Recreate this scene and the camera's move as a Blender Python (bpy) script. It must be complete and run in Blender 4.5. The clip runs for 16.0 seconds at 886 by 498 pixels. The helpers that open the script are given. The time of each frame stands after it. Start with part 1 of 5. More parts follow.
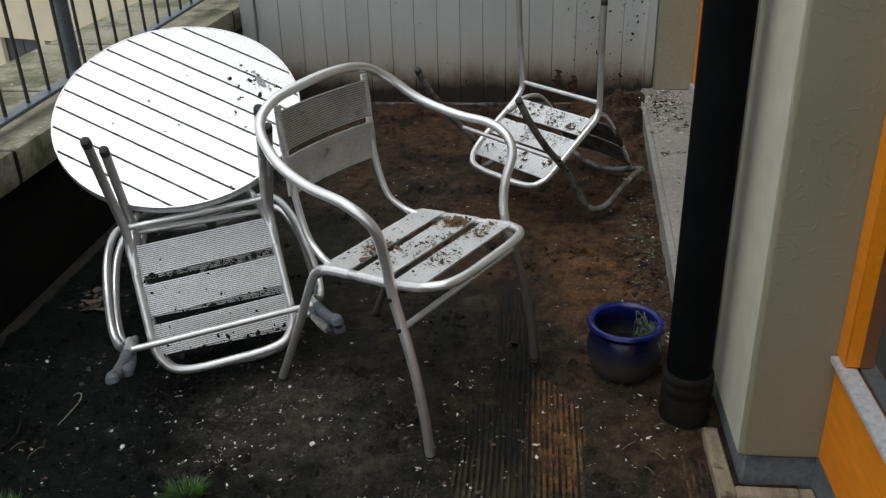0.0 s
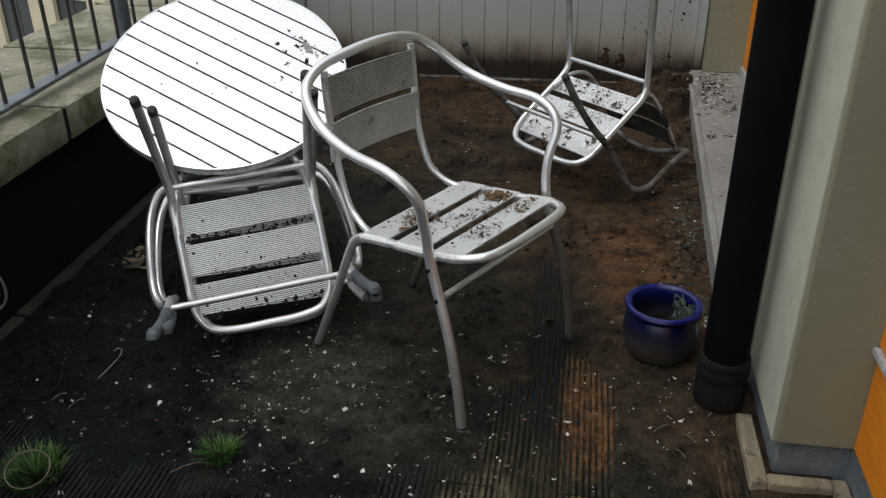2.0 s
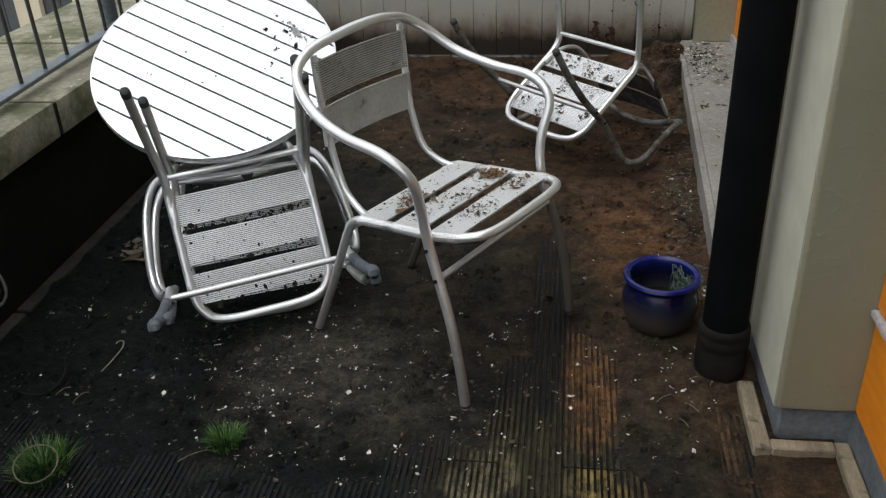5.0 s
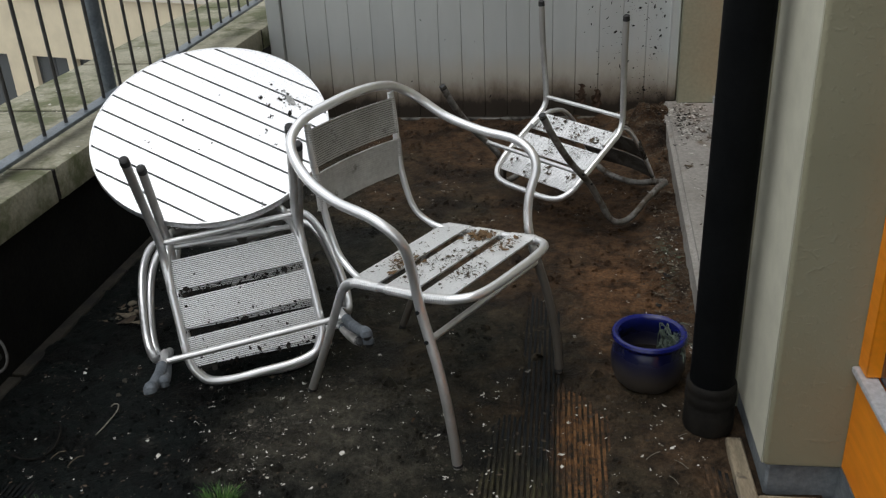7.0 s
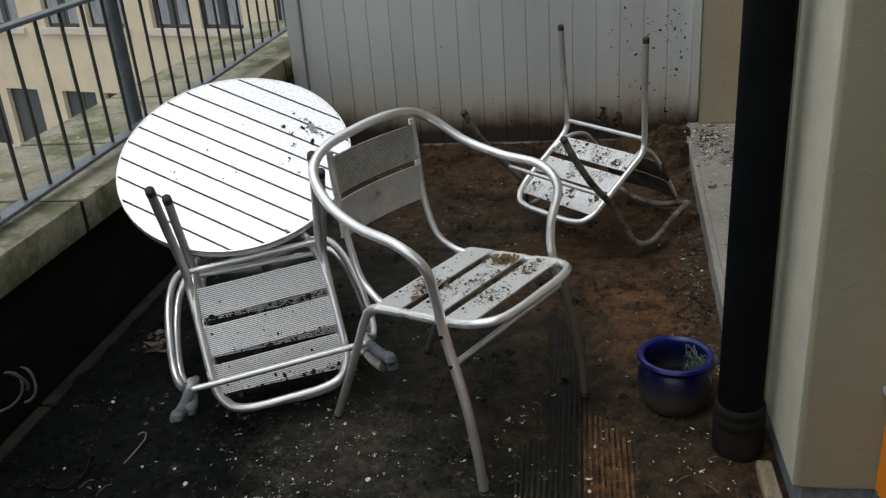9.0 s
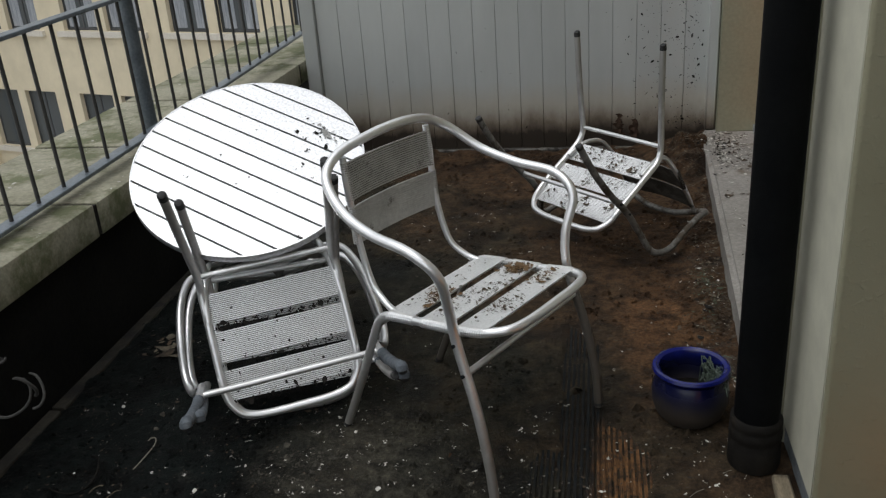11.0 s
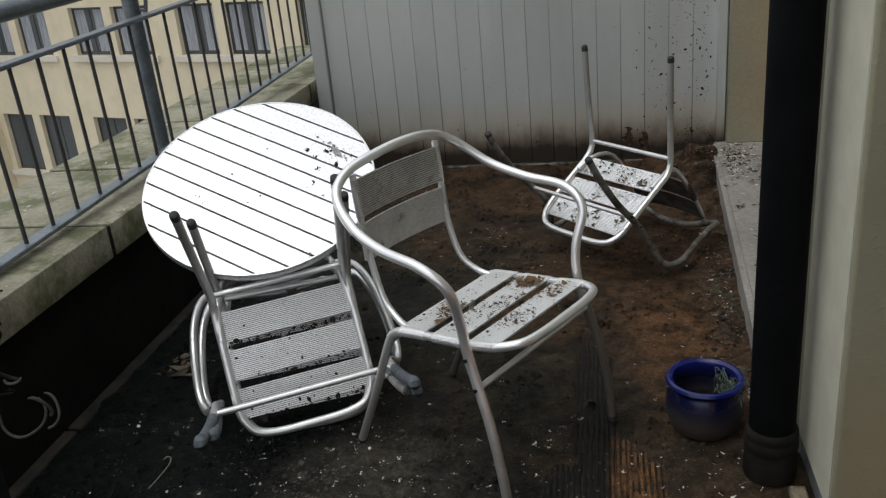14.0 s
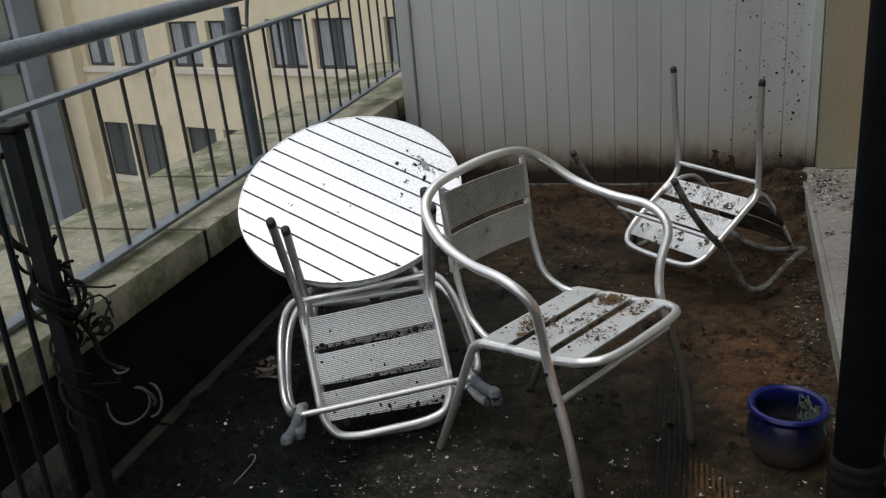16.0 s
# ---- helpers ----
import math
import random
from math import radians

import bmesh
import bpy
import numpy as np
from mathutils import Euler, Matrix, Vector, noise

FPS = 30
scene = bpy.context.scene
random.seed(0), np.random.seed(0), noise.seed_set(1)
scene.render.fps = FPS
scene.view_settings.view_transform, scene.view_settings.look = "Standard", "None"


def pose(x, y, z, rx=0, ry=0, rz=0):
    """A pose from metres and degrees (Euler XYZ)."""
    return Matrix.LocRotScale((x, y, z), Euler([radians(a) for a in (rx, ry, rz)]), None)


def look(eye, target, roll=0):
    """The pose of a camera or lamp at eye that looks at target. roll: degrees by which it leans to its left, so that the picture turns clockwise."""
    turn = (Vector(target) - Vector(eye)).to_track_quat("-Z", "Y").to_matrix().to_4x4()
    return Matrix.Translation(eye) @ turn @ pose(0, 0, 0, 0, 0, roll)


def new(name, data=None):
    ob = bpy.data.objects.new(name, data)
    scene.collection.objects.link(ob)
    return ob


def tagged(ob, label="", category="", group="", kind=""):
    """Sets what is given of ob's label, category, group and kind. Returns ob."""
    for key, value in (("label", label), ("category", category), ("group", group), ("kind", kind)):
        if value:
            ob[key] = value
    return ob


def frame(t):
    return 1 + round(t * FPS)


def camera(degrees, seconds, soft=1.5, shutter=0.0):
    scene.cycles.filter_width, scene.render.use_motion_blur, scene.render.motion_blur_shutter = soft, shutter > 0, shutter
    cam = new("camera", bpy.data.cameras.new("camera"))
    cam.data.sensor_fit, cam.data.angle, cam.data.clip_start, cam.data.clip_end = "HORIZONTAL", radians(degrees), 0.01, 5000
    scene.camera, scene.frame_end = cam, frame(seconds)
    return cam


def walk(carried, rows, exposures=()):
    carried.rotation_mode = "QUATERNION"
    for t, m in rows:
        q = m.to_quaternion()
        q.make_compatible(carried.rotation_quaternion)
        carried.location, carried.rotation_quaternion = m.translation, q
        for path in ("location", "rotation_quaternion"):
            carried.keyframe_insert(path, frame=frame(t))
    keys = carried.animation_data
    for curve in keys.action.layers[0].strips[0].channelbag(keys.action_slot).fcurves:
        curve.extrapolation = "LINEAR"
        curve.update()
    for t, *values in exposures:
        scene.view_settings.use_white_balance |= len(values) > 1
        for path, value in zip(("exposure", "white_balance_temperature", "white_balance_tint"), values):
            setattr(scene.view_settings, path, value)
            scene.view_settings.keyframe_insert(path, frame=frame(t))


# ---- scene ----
cam = camera(53.4, 16.0, soft=1.3)
# seconds, eye x y z, yaw, pitch, roll
ROWS = [
    (0.0, 0.1087, 0.1781, 1.4247, 6.367, -26.121, -1.714),
    (0.5, 0.0894, 0.1717, 1.4206, 7.502, -26.392, 1.123),
    (1.0, 0.0838, 0.1682, 1.4133, 8.209, -26.649, 2.156),
    (1.5, 0.0925, 0.1598, 1.4148, 8.871, -27.214, 1.221),
    (2.0, 0.1003, 0.174, 1.4159, 9.02, -27.632, -0.386),
    (2.5, 0.1198, 0.1825, 1.4029, 8.01, -29.124, -3.989),
    (3.0, 0.1123, 0.1906, 1.4066, 7.773, -29.395, -3.432),
    (3.5, 0.1055, 0.1626, 1.4161, 8.084, -29.215, -2.474),
    (4.0, 0.1007, 0.1715, 1.4137, 8.942, -29.044, -2.838),
    (6.5, 0.1061, 0.1509, 1.4329, 8.47, -26.819, -2.027),
    (7.0, 0.1125, 0.132, 1.4497, 8.148, -25.238, -2.765),
    (7.5, 0.1171, 0.1394, 1.4494, 8.676, -24.252, -3.581),
    (8.0, 0.1174, 0.1557, 1.4481, 8.761, -23.76, -3.948),
    (8.5, 0.1169, 0.1433, 1.4518, 9.215, -23.521, -4.397),
    (9.0, 0.1186, 0.128, 1.4484, 9.809, -23.474, -4.336),
    (11.5, 0.116, 0.1538, 1.446, 11.042, -22.839, -4.444),
    (12.0, 0.1209, 0.1399, 1.4519, 10.933, -22.515, -5.177),
    (12.5, 0.1191, 0.1371, 1.4488, 10.836, -22.244, -5.293),
    (13.0, 0.1198, 0.124, 1.4575, 11.113, -22.013, -5.09),
    (13.5, 0.1252, 0.1301, 1.4517, 11.562, -22.022, -5.27),
    (14.0, 0.1233, 0.1437, 1.4441, 11.553, -21.929, -5.382),
    (14.5, 0.1198, 0.1277, 1.4494, 12.41, -20.588, -4.967),
    (15.0, 0.1109, 0.1261, 1.4463, 15.498, -20.346, -4.546),
    (15.5, 0.1127, 0.1124, 1.4511, 16.748, -20.354, -4.808),
    (16.0, 0.1089, 0.0925, 1.454, 16.672, -20.373, -5.075),
]


def eye_pose(x, y, z, yaw, pitch, roll):
    # roll turns about the line of sight
    return pose(x, y, z, 90 + pitch, 0, yaw) @ pose(0, 0, 0, 0, 0, roll)


EXPOSURES = [(0.0, 0.03), (2.0, 0.02), (2.6, 0.08), (3.2, 0.2), (4.2, 0.22), (6.5, 0.17), (7.5, 0.02), (9.0, -0.06), (11.5, -0.04), (14.5, 0.0), (15.0, -0.06), (16.0, -0.16)]
walk(cam, [(t, eye_pose(*r)) for t, *r in ROWS], EXPOSURES)

# ---- world and light: overcast sky, a broad soft sun behind cloud ----
world = bpy.data.worlds.new("overcast")
scene.world = world
world.use_nodes = True
wn, wl = world.node_tree.nodes, world.node_tree.links
wn.clear()
sky = wn.new("ShaderNodeTexSky")
sky.sky_type, sky.sun_disc, sky.sun_elevation, sky.sun_rotation = "NISHITA", False, radians(74), radians(235)
sky.dust_density, sky.air_density = 4.0, 1.5
grey = wn.new("ShaderNodeHueSaturation")
grey.inputs["Saturation"].default_value = 0.3
back = wn.new("ShaderNodeBackground")
back.inputs["Strength"].default_value = 0.12
wout = wn.new("ShaderNodeOutputWorld")
cloud = wn.new("ShaderNodeMix")
cloud.data_type = "RGBA"
cloud.inputs[0].default_value = 0.55
cloud.inputs[7].default_value = (9.0, 9.4, 9.7, 1)
wl.new(sky.outputs[0], grey.inputs["Color"])
wl.new(grey.outputs[0], cloud.inputs[6])
wl.new(cloud.outputs[2], back.inputs["Color"])
wl.new(back.outputs[0], wout.inputs["Surface"])
sun = new("sun", bpy.data.lights.new("sun", "SUN"))
sun.data.energy, sun.data.angle, sun.data.color = 0.7, radians(40), (0.97, 0.985, 1.0)
sun.matrix_world = look((-2.6, 0.6, 8), (0, 2.5, 0))


# ---- materials ----
def mat(name, rough=0.6, metal=0.0):
    m = bpy.data.materials.new(name)
    m.use_nodes = True
    n = m.node_tree.nodes
    b = n["Principled BSDF"]
    b.inputs["Roughness"].default_value, b.inputs["Metallic"].default_value = rough, metal
    return m, n, m.node_tree.links, b


def ramp(n, stops):
    r = n.new("ShaderNodeValToRGB")
    e = r.color_ramp.elements
    while len(e) < len(stops):
        e.new(0.5)
    for k, (p, c) in zip(e, stops):
        k.position, k.color = p, (*c, 1) if len(c) == 3 else (c[0],) * 3 + (1,)
    return r


def noise_tex(n, l, scale, detail=6.0, rough=0.6, stretch=None, coords="Object"):
    """A noise in object or world space, stretched along the axes if asked."""
    tc = n.new("ShaderNodeTexCoord") if coords == "Object" else n.new("ShaderNodeNewGeometry")
    out = tc.outputs["Object"] if coords == "Object" else tc.outputs["Position"]
    t = n.new("ShaderNodeTexNoise")
    t.inputs["Scale"].default_value, t.inputs["Detail"].default_value, t.inputs["Roughness"].default_value = scale, detail, rough
    if stretch:
        mp = n.new("ShaderNodeMapping")
        mp.inputs["Scale"].default_value = stretch
        l.new(out, mp.inputs["Vector"])
        out = mp.outputs[0]
    l.new(out, t.inputs["Vector"])
    return t


def blend(n, l, fac, a, b, mode="MIX"):
    m = n.new("ShaderNodeMix")
    m.data_type, m.blend_type = "RGBA", mode
    for sock, v in ((m.inputs[0], fac), (m.inputs[6], a), (m.inputs[7], b)):
        if isinstance(v, (int, float)):
            sock.default_value = v
        elif isinstance(v, tuple):
            sock.default_value = (*v, 1)
        else:
            l.new(v, sock)
    return m.outputs[2]


def bump(n, l, b, height, strength=0.3, dist=0.01):
    k = n.new("ShaderNodeBump")
    k.inputs["Strength"].default_value, k.inputs["Distance"].default_value = strength, dist
    l.new(height, k.inputs["Height"])
    l.new(k.outputs[0], b.inputs["Normal"])


def mottled(name, a, b_, scale=8.0, rough=0.6, metal=0.0, grain=80.0, bumpy=0.2, stretch=None, dirt=None, dirt_at=0.62, dirt_scale=5.0, coords="Object", dist=0.004, low=0.72):
    """Two tones of one surface, fine grain, and patches of dirt."""
    m, n, l, b = mat(name, rough, metal)
    big = noise_tex(n, l, scale, stretch=stretch, coords=coords)
    r = ramp(n, [(0.3, a), (0.7, b_)])
    l.new(big.outputs[0], r.inputs[0])
    col = r.outputs[0]
    fine = noise_tex(n, l, grain, 4.0, coords=coords, stretch=stretch)
    fr = ramp(n, [(0.3, (low,)), (0.7, (1.12,))])
    l.new(fine.outputs[0], fr.inputs[0])
    col = blend(n, l, 1.0, col, fr.outputs[0], "MULTIPLY")
    if dirt:
        d = noise_tex(n, l, dirt_scale, 8.0, 0.7, coords=coords)
        dr = ramp(n, [(dirt_at, (0.0,)), (dirt_at + 0.1, (1.0,))])
        l.new(d.outputs[0], dr.inputs[0])
        col = blend(n, l, dr.outputs[0], col, dirt)
        rr = ramp(n, [(0.0, (rough,)), (1.0, (0.85,))])
        l.new(dr.outputs[0], rr.inputs[0])
        l.new(rr.outputs[0], b.inputs["Roughness"])
        if metal:
            mr = ramp(n, [(0.0, (metal,)), (1.0, (0.0,))])
            l.new(dr.outputs[0], mr.inputs[0])
            l.new(mr.outputs[0], b.inputs["Metallic"])
    l.new(col, b.inputs["Base Color"])
    if bumpy:
        bump(n, l, b, fine.outputs[0], bumpy, dist)
    return m


def tube_material(name="aluminium_tube", dark_leg=False):
    """Polished aluminium tube, weathered dull and splashed with mud down the legs; on request one side's legs are
    darkened by dried mud and a painted-in dark reflection.
    """
    m, n, l, b = mat(name, 0.29, 0.75)
    t = noise_tex(n, l, 7.0)
    r = ramp(n, [(0.3, (0.80, 0.80, 0.805)), (0.7, (0.90, 0.90, 0.905))])
    l.new(t.outputs[0], r.inputs[0])
    tc = n.new("ShaderNodeTexCoord")
    sep = n.new("ShaderNodeSeparateXYZ")
    l.new(tc.outputs["Object"], sep.inputs[0])
    e = noise_tex(n, l, 16.0, 6.0, 0.7)
    ad = n.new("ShaderNodeMath")
    ad.operation = "MULTIPLY_ADD"
    ad.inputs[1].default_value = 0.3
    l.new(e.outputs[0], ad.inputs[0])
    l.new(sep.outputs["Z"], ad.inputs[2])
    dull = ramp(n, [(0.30, (0.85,)), (0.55, (0.0,))])
    l.new(ad.outputs[0], dull.inputs[0])
    col = blend(n, l, dull.outputs[0], r.outputs[0], (0.36, 0.345, 0.32))
    d = noise_tex(n, l, 34.0, 8.0, 0.7)
    dr = ramp(n, [(0.70, (0.0,)), (0.80, (1.0,))])
    l.new(d.outputs[0], dr.inputs[0])
    col = blend(n, l, dr.outputs[0], col, (0.12, 0.10, 0.075))
    if dark_leg:
        side = ramp(n, [(0.17, (0.0,)), (0.20, (1.0,))])
        flip = n.new("ShaderNodeMath")
        flip.operation = "MULTIPLY"
        flip.inputs[1].default_value = -1.0
        l.new(sep.outputs["X"], flip.inputs[0])
        l.new(flip.outputs[0], side.inputs[0])
        foot = ramp(n, [(0.50, (0.92,)), (0.60, (0.0,))])
        l.new(ad.outputs[0], foot.inputs[0])
        both = n.new("ShaderNodeMath")
        both.operation = "MULTIPLY"
        l.new(side.outputs[0], both.inputs[0])
        l.new(foot.outputs[0], both.inputs[1])
        # mud brown that also carries the dark floor's reflection in its colour
        col = blend(n, l, both.outputs[0], col, (0.075, 0.062, 0.048))
        shine = ramp(n, [(0.0, (0.75,)), (1.0, (0.15,))])
        l.new(both.outputs[0], shine.inputs[0])
        l.new(shine.outputs[0], b.inputs["Metallic"])
    l.new(col, b.inputs["Base Color"])
    rr = ramp(n, [(0.0, (0.28,)), (1.0, (0.55,))])
    l.new(dull.outputs[0], rr.inputs[0])
    l.new(rr.outputs[0], b.inputs["Roughness"])
    bump(n, l, b, e.outputs[0], 0.02, 0.004)
    return m


ALU = mottled("brushed_aluminium", (0.88, 0.885, 0.89), (0.95, 0.955, 0.96), 9.0, 0.40, 0.65, 160.0, 0.03, dirt=(0.16, 0.135, 0.10), dirt_at=0.68, dirt_scale=26.0, low=0.92)
# mud on the overturned chair's back, with the corner's shade put into the tone
MUDDY_SHADED = mottled("muddied_shaded_aluminium", (0.03, 0.025, 0.019), (0.10, 0.09, 0.075), 18.0, 0.7, 0.1, 90.0, 0.3, dirt=(0.03, 0.023, 0.016), dirt_at=0.48, dirt_scale=16.0)
# back slats are a darker grey than the seat slats
BACK_ALU = mottled("dark_back_aluminium", (0.40, 0.39, 0.375), (0.56, 0.55, 0.535), 14.0, 0.45, 0.6, 90.0, 0.05, dirt=(0.10, 0.085, 0.065), dirt_at=0.60, dirt_scale=18.0, low=0.9)
# dark tone painting the shade between the ribs of the slats
GROOVE_SHADE = mottled("groove_shade", (0.045, 0.042, 0.038), (0.18, 0.17, 0.155), 14.0, 0.8, grain=90.0)
GRIMEDUST = mottled("grey_dust", (0.30, 0.30, 0.29), (0.46, 0.46, 0.45), 14.0, 0.85, grain=90.0)
ALU_TUBE = tube_material()
DARK_LEG_TUBE = tube_material("mud_and_reflection_tube", True)
ALU_TABLE = mottled("table_aluminium", (0.78, 0.79, 0.81), (0.86, 0.87, 0.88), 4.0, 0.38, 0.85, 120.0, 0.03, dirt=(0.35, 0.33, 0.3), dirt_at=0.74, dirt_scale=14.0)
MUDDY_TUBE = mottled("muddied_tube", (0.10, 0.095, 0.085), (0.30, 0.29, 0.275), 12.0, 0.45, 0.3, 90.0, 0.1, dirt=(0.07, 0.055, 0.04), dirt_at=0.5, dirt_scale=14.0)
RUBBER = mottled("black_rubber", (0.015, 0.015, 0.016), (0.03, 0.03, 0.03), 30.0, 0.6)
FOAM = mottled("grey_foam", (0.055, 0.066, 0.08), (0.15, 0.17, 0.19), 30.0, 0.8, grain=220.0, bumpy=0.3)
PIPE = mottled("black_pvc", (0.003, 0.0035, 0.004), (0.006, 0.0065, 0.007), 6.0, 0.6, dirt=(0.05, 0.045, 0.04), dirt_at=0.72, dirt_scale=12.0)
COLLAR = mottled("soiled_collar", (0.008, 0.0075, 0.007), (0.02, 0.018, 0.015), 8.0, 0.7, grain=60.0, bumpy=0.5, dirt=(0.020, 0.016, 0.012), dirt_at=0.55, dirt_scale=12.0)
IRON = mottled("painted_iron", (0.006, 0.0075, 0.009), (0.015, 0.017, 0.019), 20.0, 0.5, grain=120.0, dirt=(0.10, 0.08, 0.06), dirt_at=0.70, dirt_scale=18.0)
BARPAINT = mottled("weathered_bar_paint", (0.030, 0.031, 0.032), (0.060, 0.058, 0.054), 20.0, 0.5, grain=120.0, dirt=(0.13, 0.10, 0.075), dirt_at=0.64, dirt_scale=18.0)
GALV = mottled("grey_painted_steel", (0.105, 0.128, 0.15), (0.18, 0.208, 0.235), 14.0, 0.38, 0.3, 120.0, dirt=(0.07, 0.06, 0.05), dirt_at=0.66, dirt_scale=16.0)
STONE = mottled("coping_stone", (0.225, 0.213, 0.15), (0.385, 0.365, 0.275), 3.5, 0.85, grain=70.0, bumpy=0.7, dirt=(0.115, 0.122, 0.06), dirt_at=0.48, dirt_scale=3.0, coords="World")
CONCRETE = mottled("step_concrete", (0.24, 0.224, 0.203), (0.35, 0.328, 0.30), 3.0, 0.8, grain=70.0, bumpy=0.5, dirt=(0.17, 0.14, 0.11), dirt_at=0.58, dirt_scale=7.0, coords="World")
# near black: dark render with the terrace wall's inner shade in its colour
DARKWALL = mottled("shaded_dark_render", (0.0035, 0.0037, 0.0035), (0.013, 0.0125, 0.011), 3.0, 0.9, grain=60.0, bumpy=0.6, coords="World")
DAMPRENDER = mottled("damp_grey_render", (0.07, 0.078, 0.068), (0.14, 0.15, 0.13), 7.0, 0.85, grain=80.0, bumpy=0.5, coords="World", dirt=(0.02, 0.022, 0.018), dirt_at=0.52, dirt_scale=4.0)
PLINTH = mottled("plinth_render", (0.085, 0.10, 0.115), (0.20, 0.22, 0.23), 7.0, 0.8, grain=80.0, bumpy=0.5, coords="World", dirt=(0.06, 0.055, 0.05), dirt_at=0.6)
ORANGE = mottled("orange_paint", (0.76, 0.225, 0.003), (0.84, 0.275, 0.006), 5.0, 0.45, grain=60.0, bumpy=0.03, stretch=(1, 0.15, 1), dirt=(0.28, 0.12, 0.03), dirt_at=0.72, low=0.93)
SILVER = mottled("silver_bead", (0.47, 0.48, 0.50), (0.56, 0.57, 0.59), 9.0, 0.4, 0.15)
TIMBER = mottled("old_timber", (0.16, 0.13, 0.085), (0.34, 0.28, 0.19), 6.0, 0.8, grain=50.0, bumpy=0.5, stretch=(6, 1, 6), dirt=(0.05, 0.04, 0.03), dirt_at=0.55, dirt_scale=9.0, coords="World")
ROTTEN = mottled("rotten_timber", (0.012, 0.011, 0.009), (0.055, 0.047, 0.034), 7.0, 0.9, grain=60.0, bumpy=0.6, coords="World", dirt=(0.012, 0.011, 0.010), dirt_at=0.5, dirt_scale=8.0)
# wet batten; the pale grey paints in light glinting along its edge
WETBOARD = mottled("wet_glint_batten", (0.03, 0.028, 0.024), (0.20, 0.19, 0.165), 9.0, 0.4, grain=60.0, bumpy=0.4, coords="World", dirt=(0.018, 0.015, 0.012), dirt_at=0.52, dirt_scale=6.0)
DRYLEAF = mottled("dry_leaf", (0.08, 0.065, 0.042), (0.19, 0.16, 0.115), 20.0, 0.8, coords="World")
CRUMB = mottled("leaf_crumb", (0.035, 0.029, 0.020), (0.09, 0.075, 0.054), 20.0, 0.85, coords="World")
PALETWIG = mottled("pale_straw", (0.13, 0.12, 0.095), (0.26, 0.24, 0.195), 30.0, 0.8)
LITTER = mottled("pale_litter", (0.30, 0.28, 0.235), (0.82, 0.80, 0.75), 25.0, 0.8, coords="World")
LEAF = mottled("dead_leaf", (0.018, 0.013, 0.009), (0.105, 0.074, 0.046), 25.0, 0.8, coords="World")
RUST_LEAF = mottled("russet_leaf", (0.10, 0.055, 0.022), (0.20, 0.12, 0.05), 30.0, 0.8)
VINE = mottled("dry_vine", (0.004, 0.004, 0.0038), (0.018, 0.0165, 0.0145), 30.0, 0.8, grain=120.0)
MUDSPOT = mottled("dried_mud", (0.040, 0.021, 0.011), (0.072, 0.040, 0.022), 30.0, 0.9)
ROOTMAT = mottled("root_mat", (0.022, 0.021, 0.016), (0.115, 0.103, 0.080), 22.0, 0.9, coords="World", grain=160.0, bumpy=0.5, low=0.5)
PALEVINE = mottled("pale_dry_vine", (0.020, 0.0195, 0.018), (0.06, 0.058, 0.053), 30.0, 0.8, grain=120.0)
BLACKBIT = mottled("black_speck", (0.012, 0.011, 0.01), (0.03, 0.027, 0.024), 30.0, 0.8)
FACADE = mottled("cream_facade", (0.60, 0.525, 0.38), (0.63, 0.555, 0.405), 0.12, 0.85, grain=2.0, bumpy=0.05, coords="World", low=0.97)
SILL = mottled("pale_sill", (0.62, 0.57, 0.49), (0.70, 0.66, 0.58), 1.0, 0.8, coords="World")
CURTAIN = mottled("net_curtain", (0.20, 0.22, 0.25), (0.42, 0.44, 0.47), 3.0, 0.9, stretch=(6, 6, 0.4), coords="World", grain=10.0)
DARKTRIM = mottled("dark_metal_trim", (0.016, 0.018, 0.02), (0.03, 0.032, 0.034), 2.0, 0.5, coords="World")
DARKFRAME = mottled("dark_window_frame", (0.04, 0.042, 0.045), (0.07, 0.072, 0.075), 2.0, 0.5, coords="World")
TOWERBLUE = mottled("blue_grey_cladding", (0.14, 0.165, 0.20), (0.20, 0.23, 0.27), 1.0, 0.5, coords="World", low=0.95)
TOWERGREY = mottled("blue_grey_steel", (0.075, 0.09, 0.11), (0.12, 0.14, 0.165), 1.0, 0.5, coords="World")
POTSOIL = mottled("potting_soil", (0.003, 0.0027, 0.0024), (0.014, 0.011, 0.008), 40.0, 0.9, grain=150.0, bumpy=0.8)
MOSS = mottled("dark_moss", (0.035, 0.045, 0.025), (0.09, 0.11, 0.07), 30.0, 0.9)
SPROUT = mottled("pot_weed", (0.05, 0.075, 0.055), (0.13, 0.16, 0.125), 30.0, 0.7)


for m_ in (PIPE, COLLAR, DARKWALL, POTSOIL, GROOVE_SHADE, BLACKBIT, IRON, VINE):
    m_.node_tree.nodes["Principled BSDF"].inputs["Specular IOR Level"].default_value = 0.12
PIPE.node_tree.nodes["Principled BSDF"].inputs["Specular IOR Level"].default_value = 0.05


def grass_material():
    m, n, l, b = mat("grass_blade", 0.55)
    info = n.new("ShaderNodeNewGeometry")
    r = ramp(n, [(0.0, (0.012, 0.042, 0.006)), (0.6, (0.035, 0.105, 0.011)), (0.93, (0.07, 0.17, 0.02)), (1.0, (0.26, 0.26, 0.15))])
    l.new(info.outputs["Random Per Island"], r.inputs[0])
    l.new(r.outputs[0], b.inputs["Base Color"])
    return m


GRASS = grass_material()


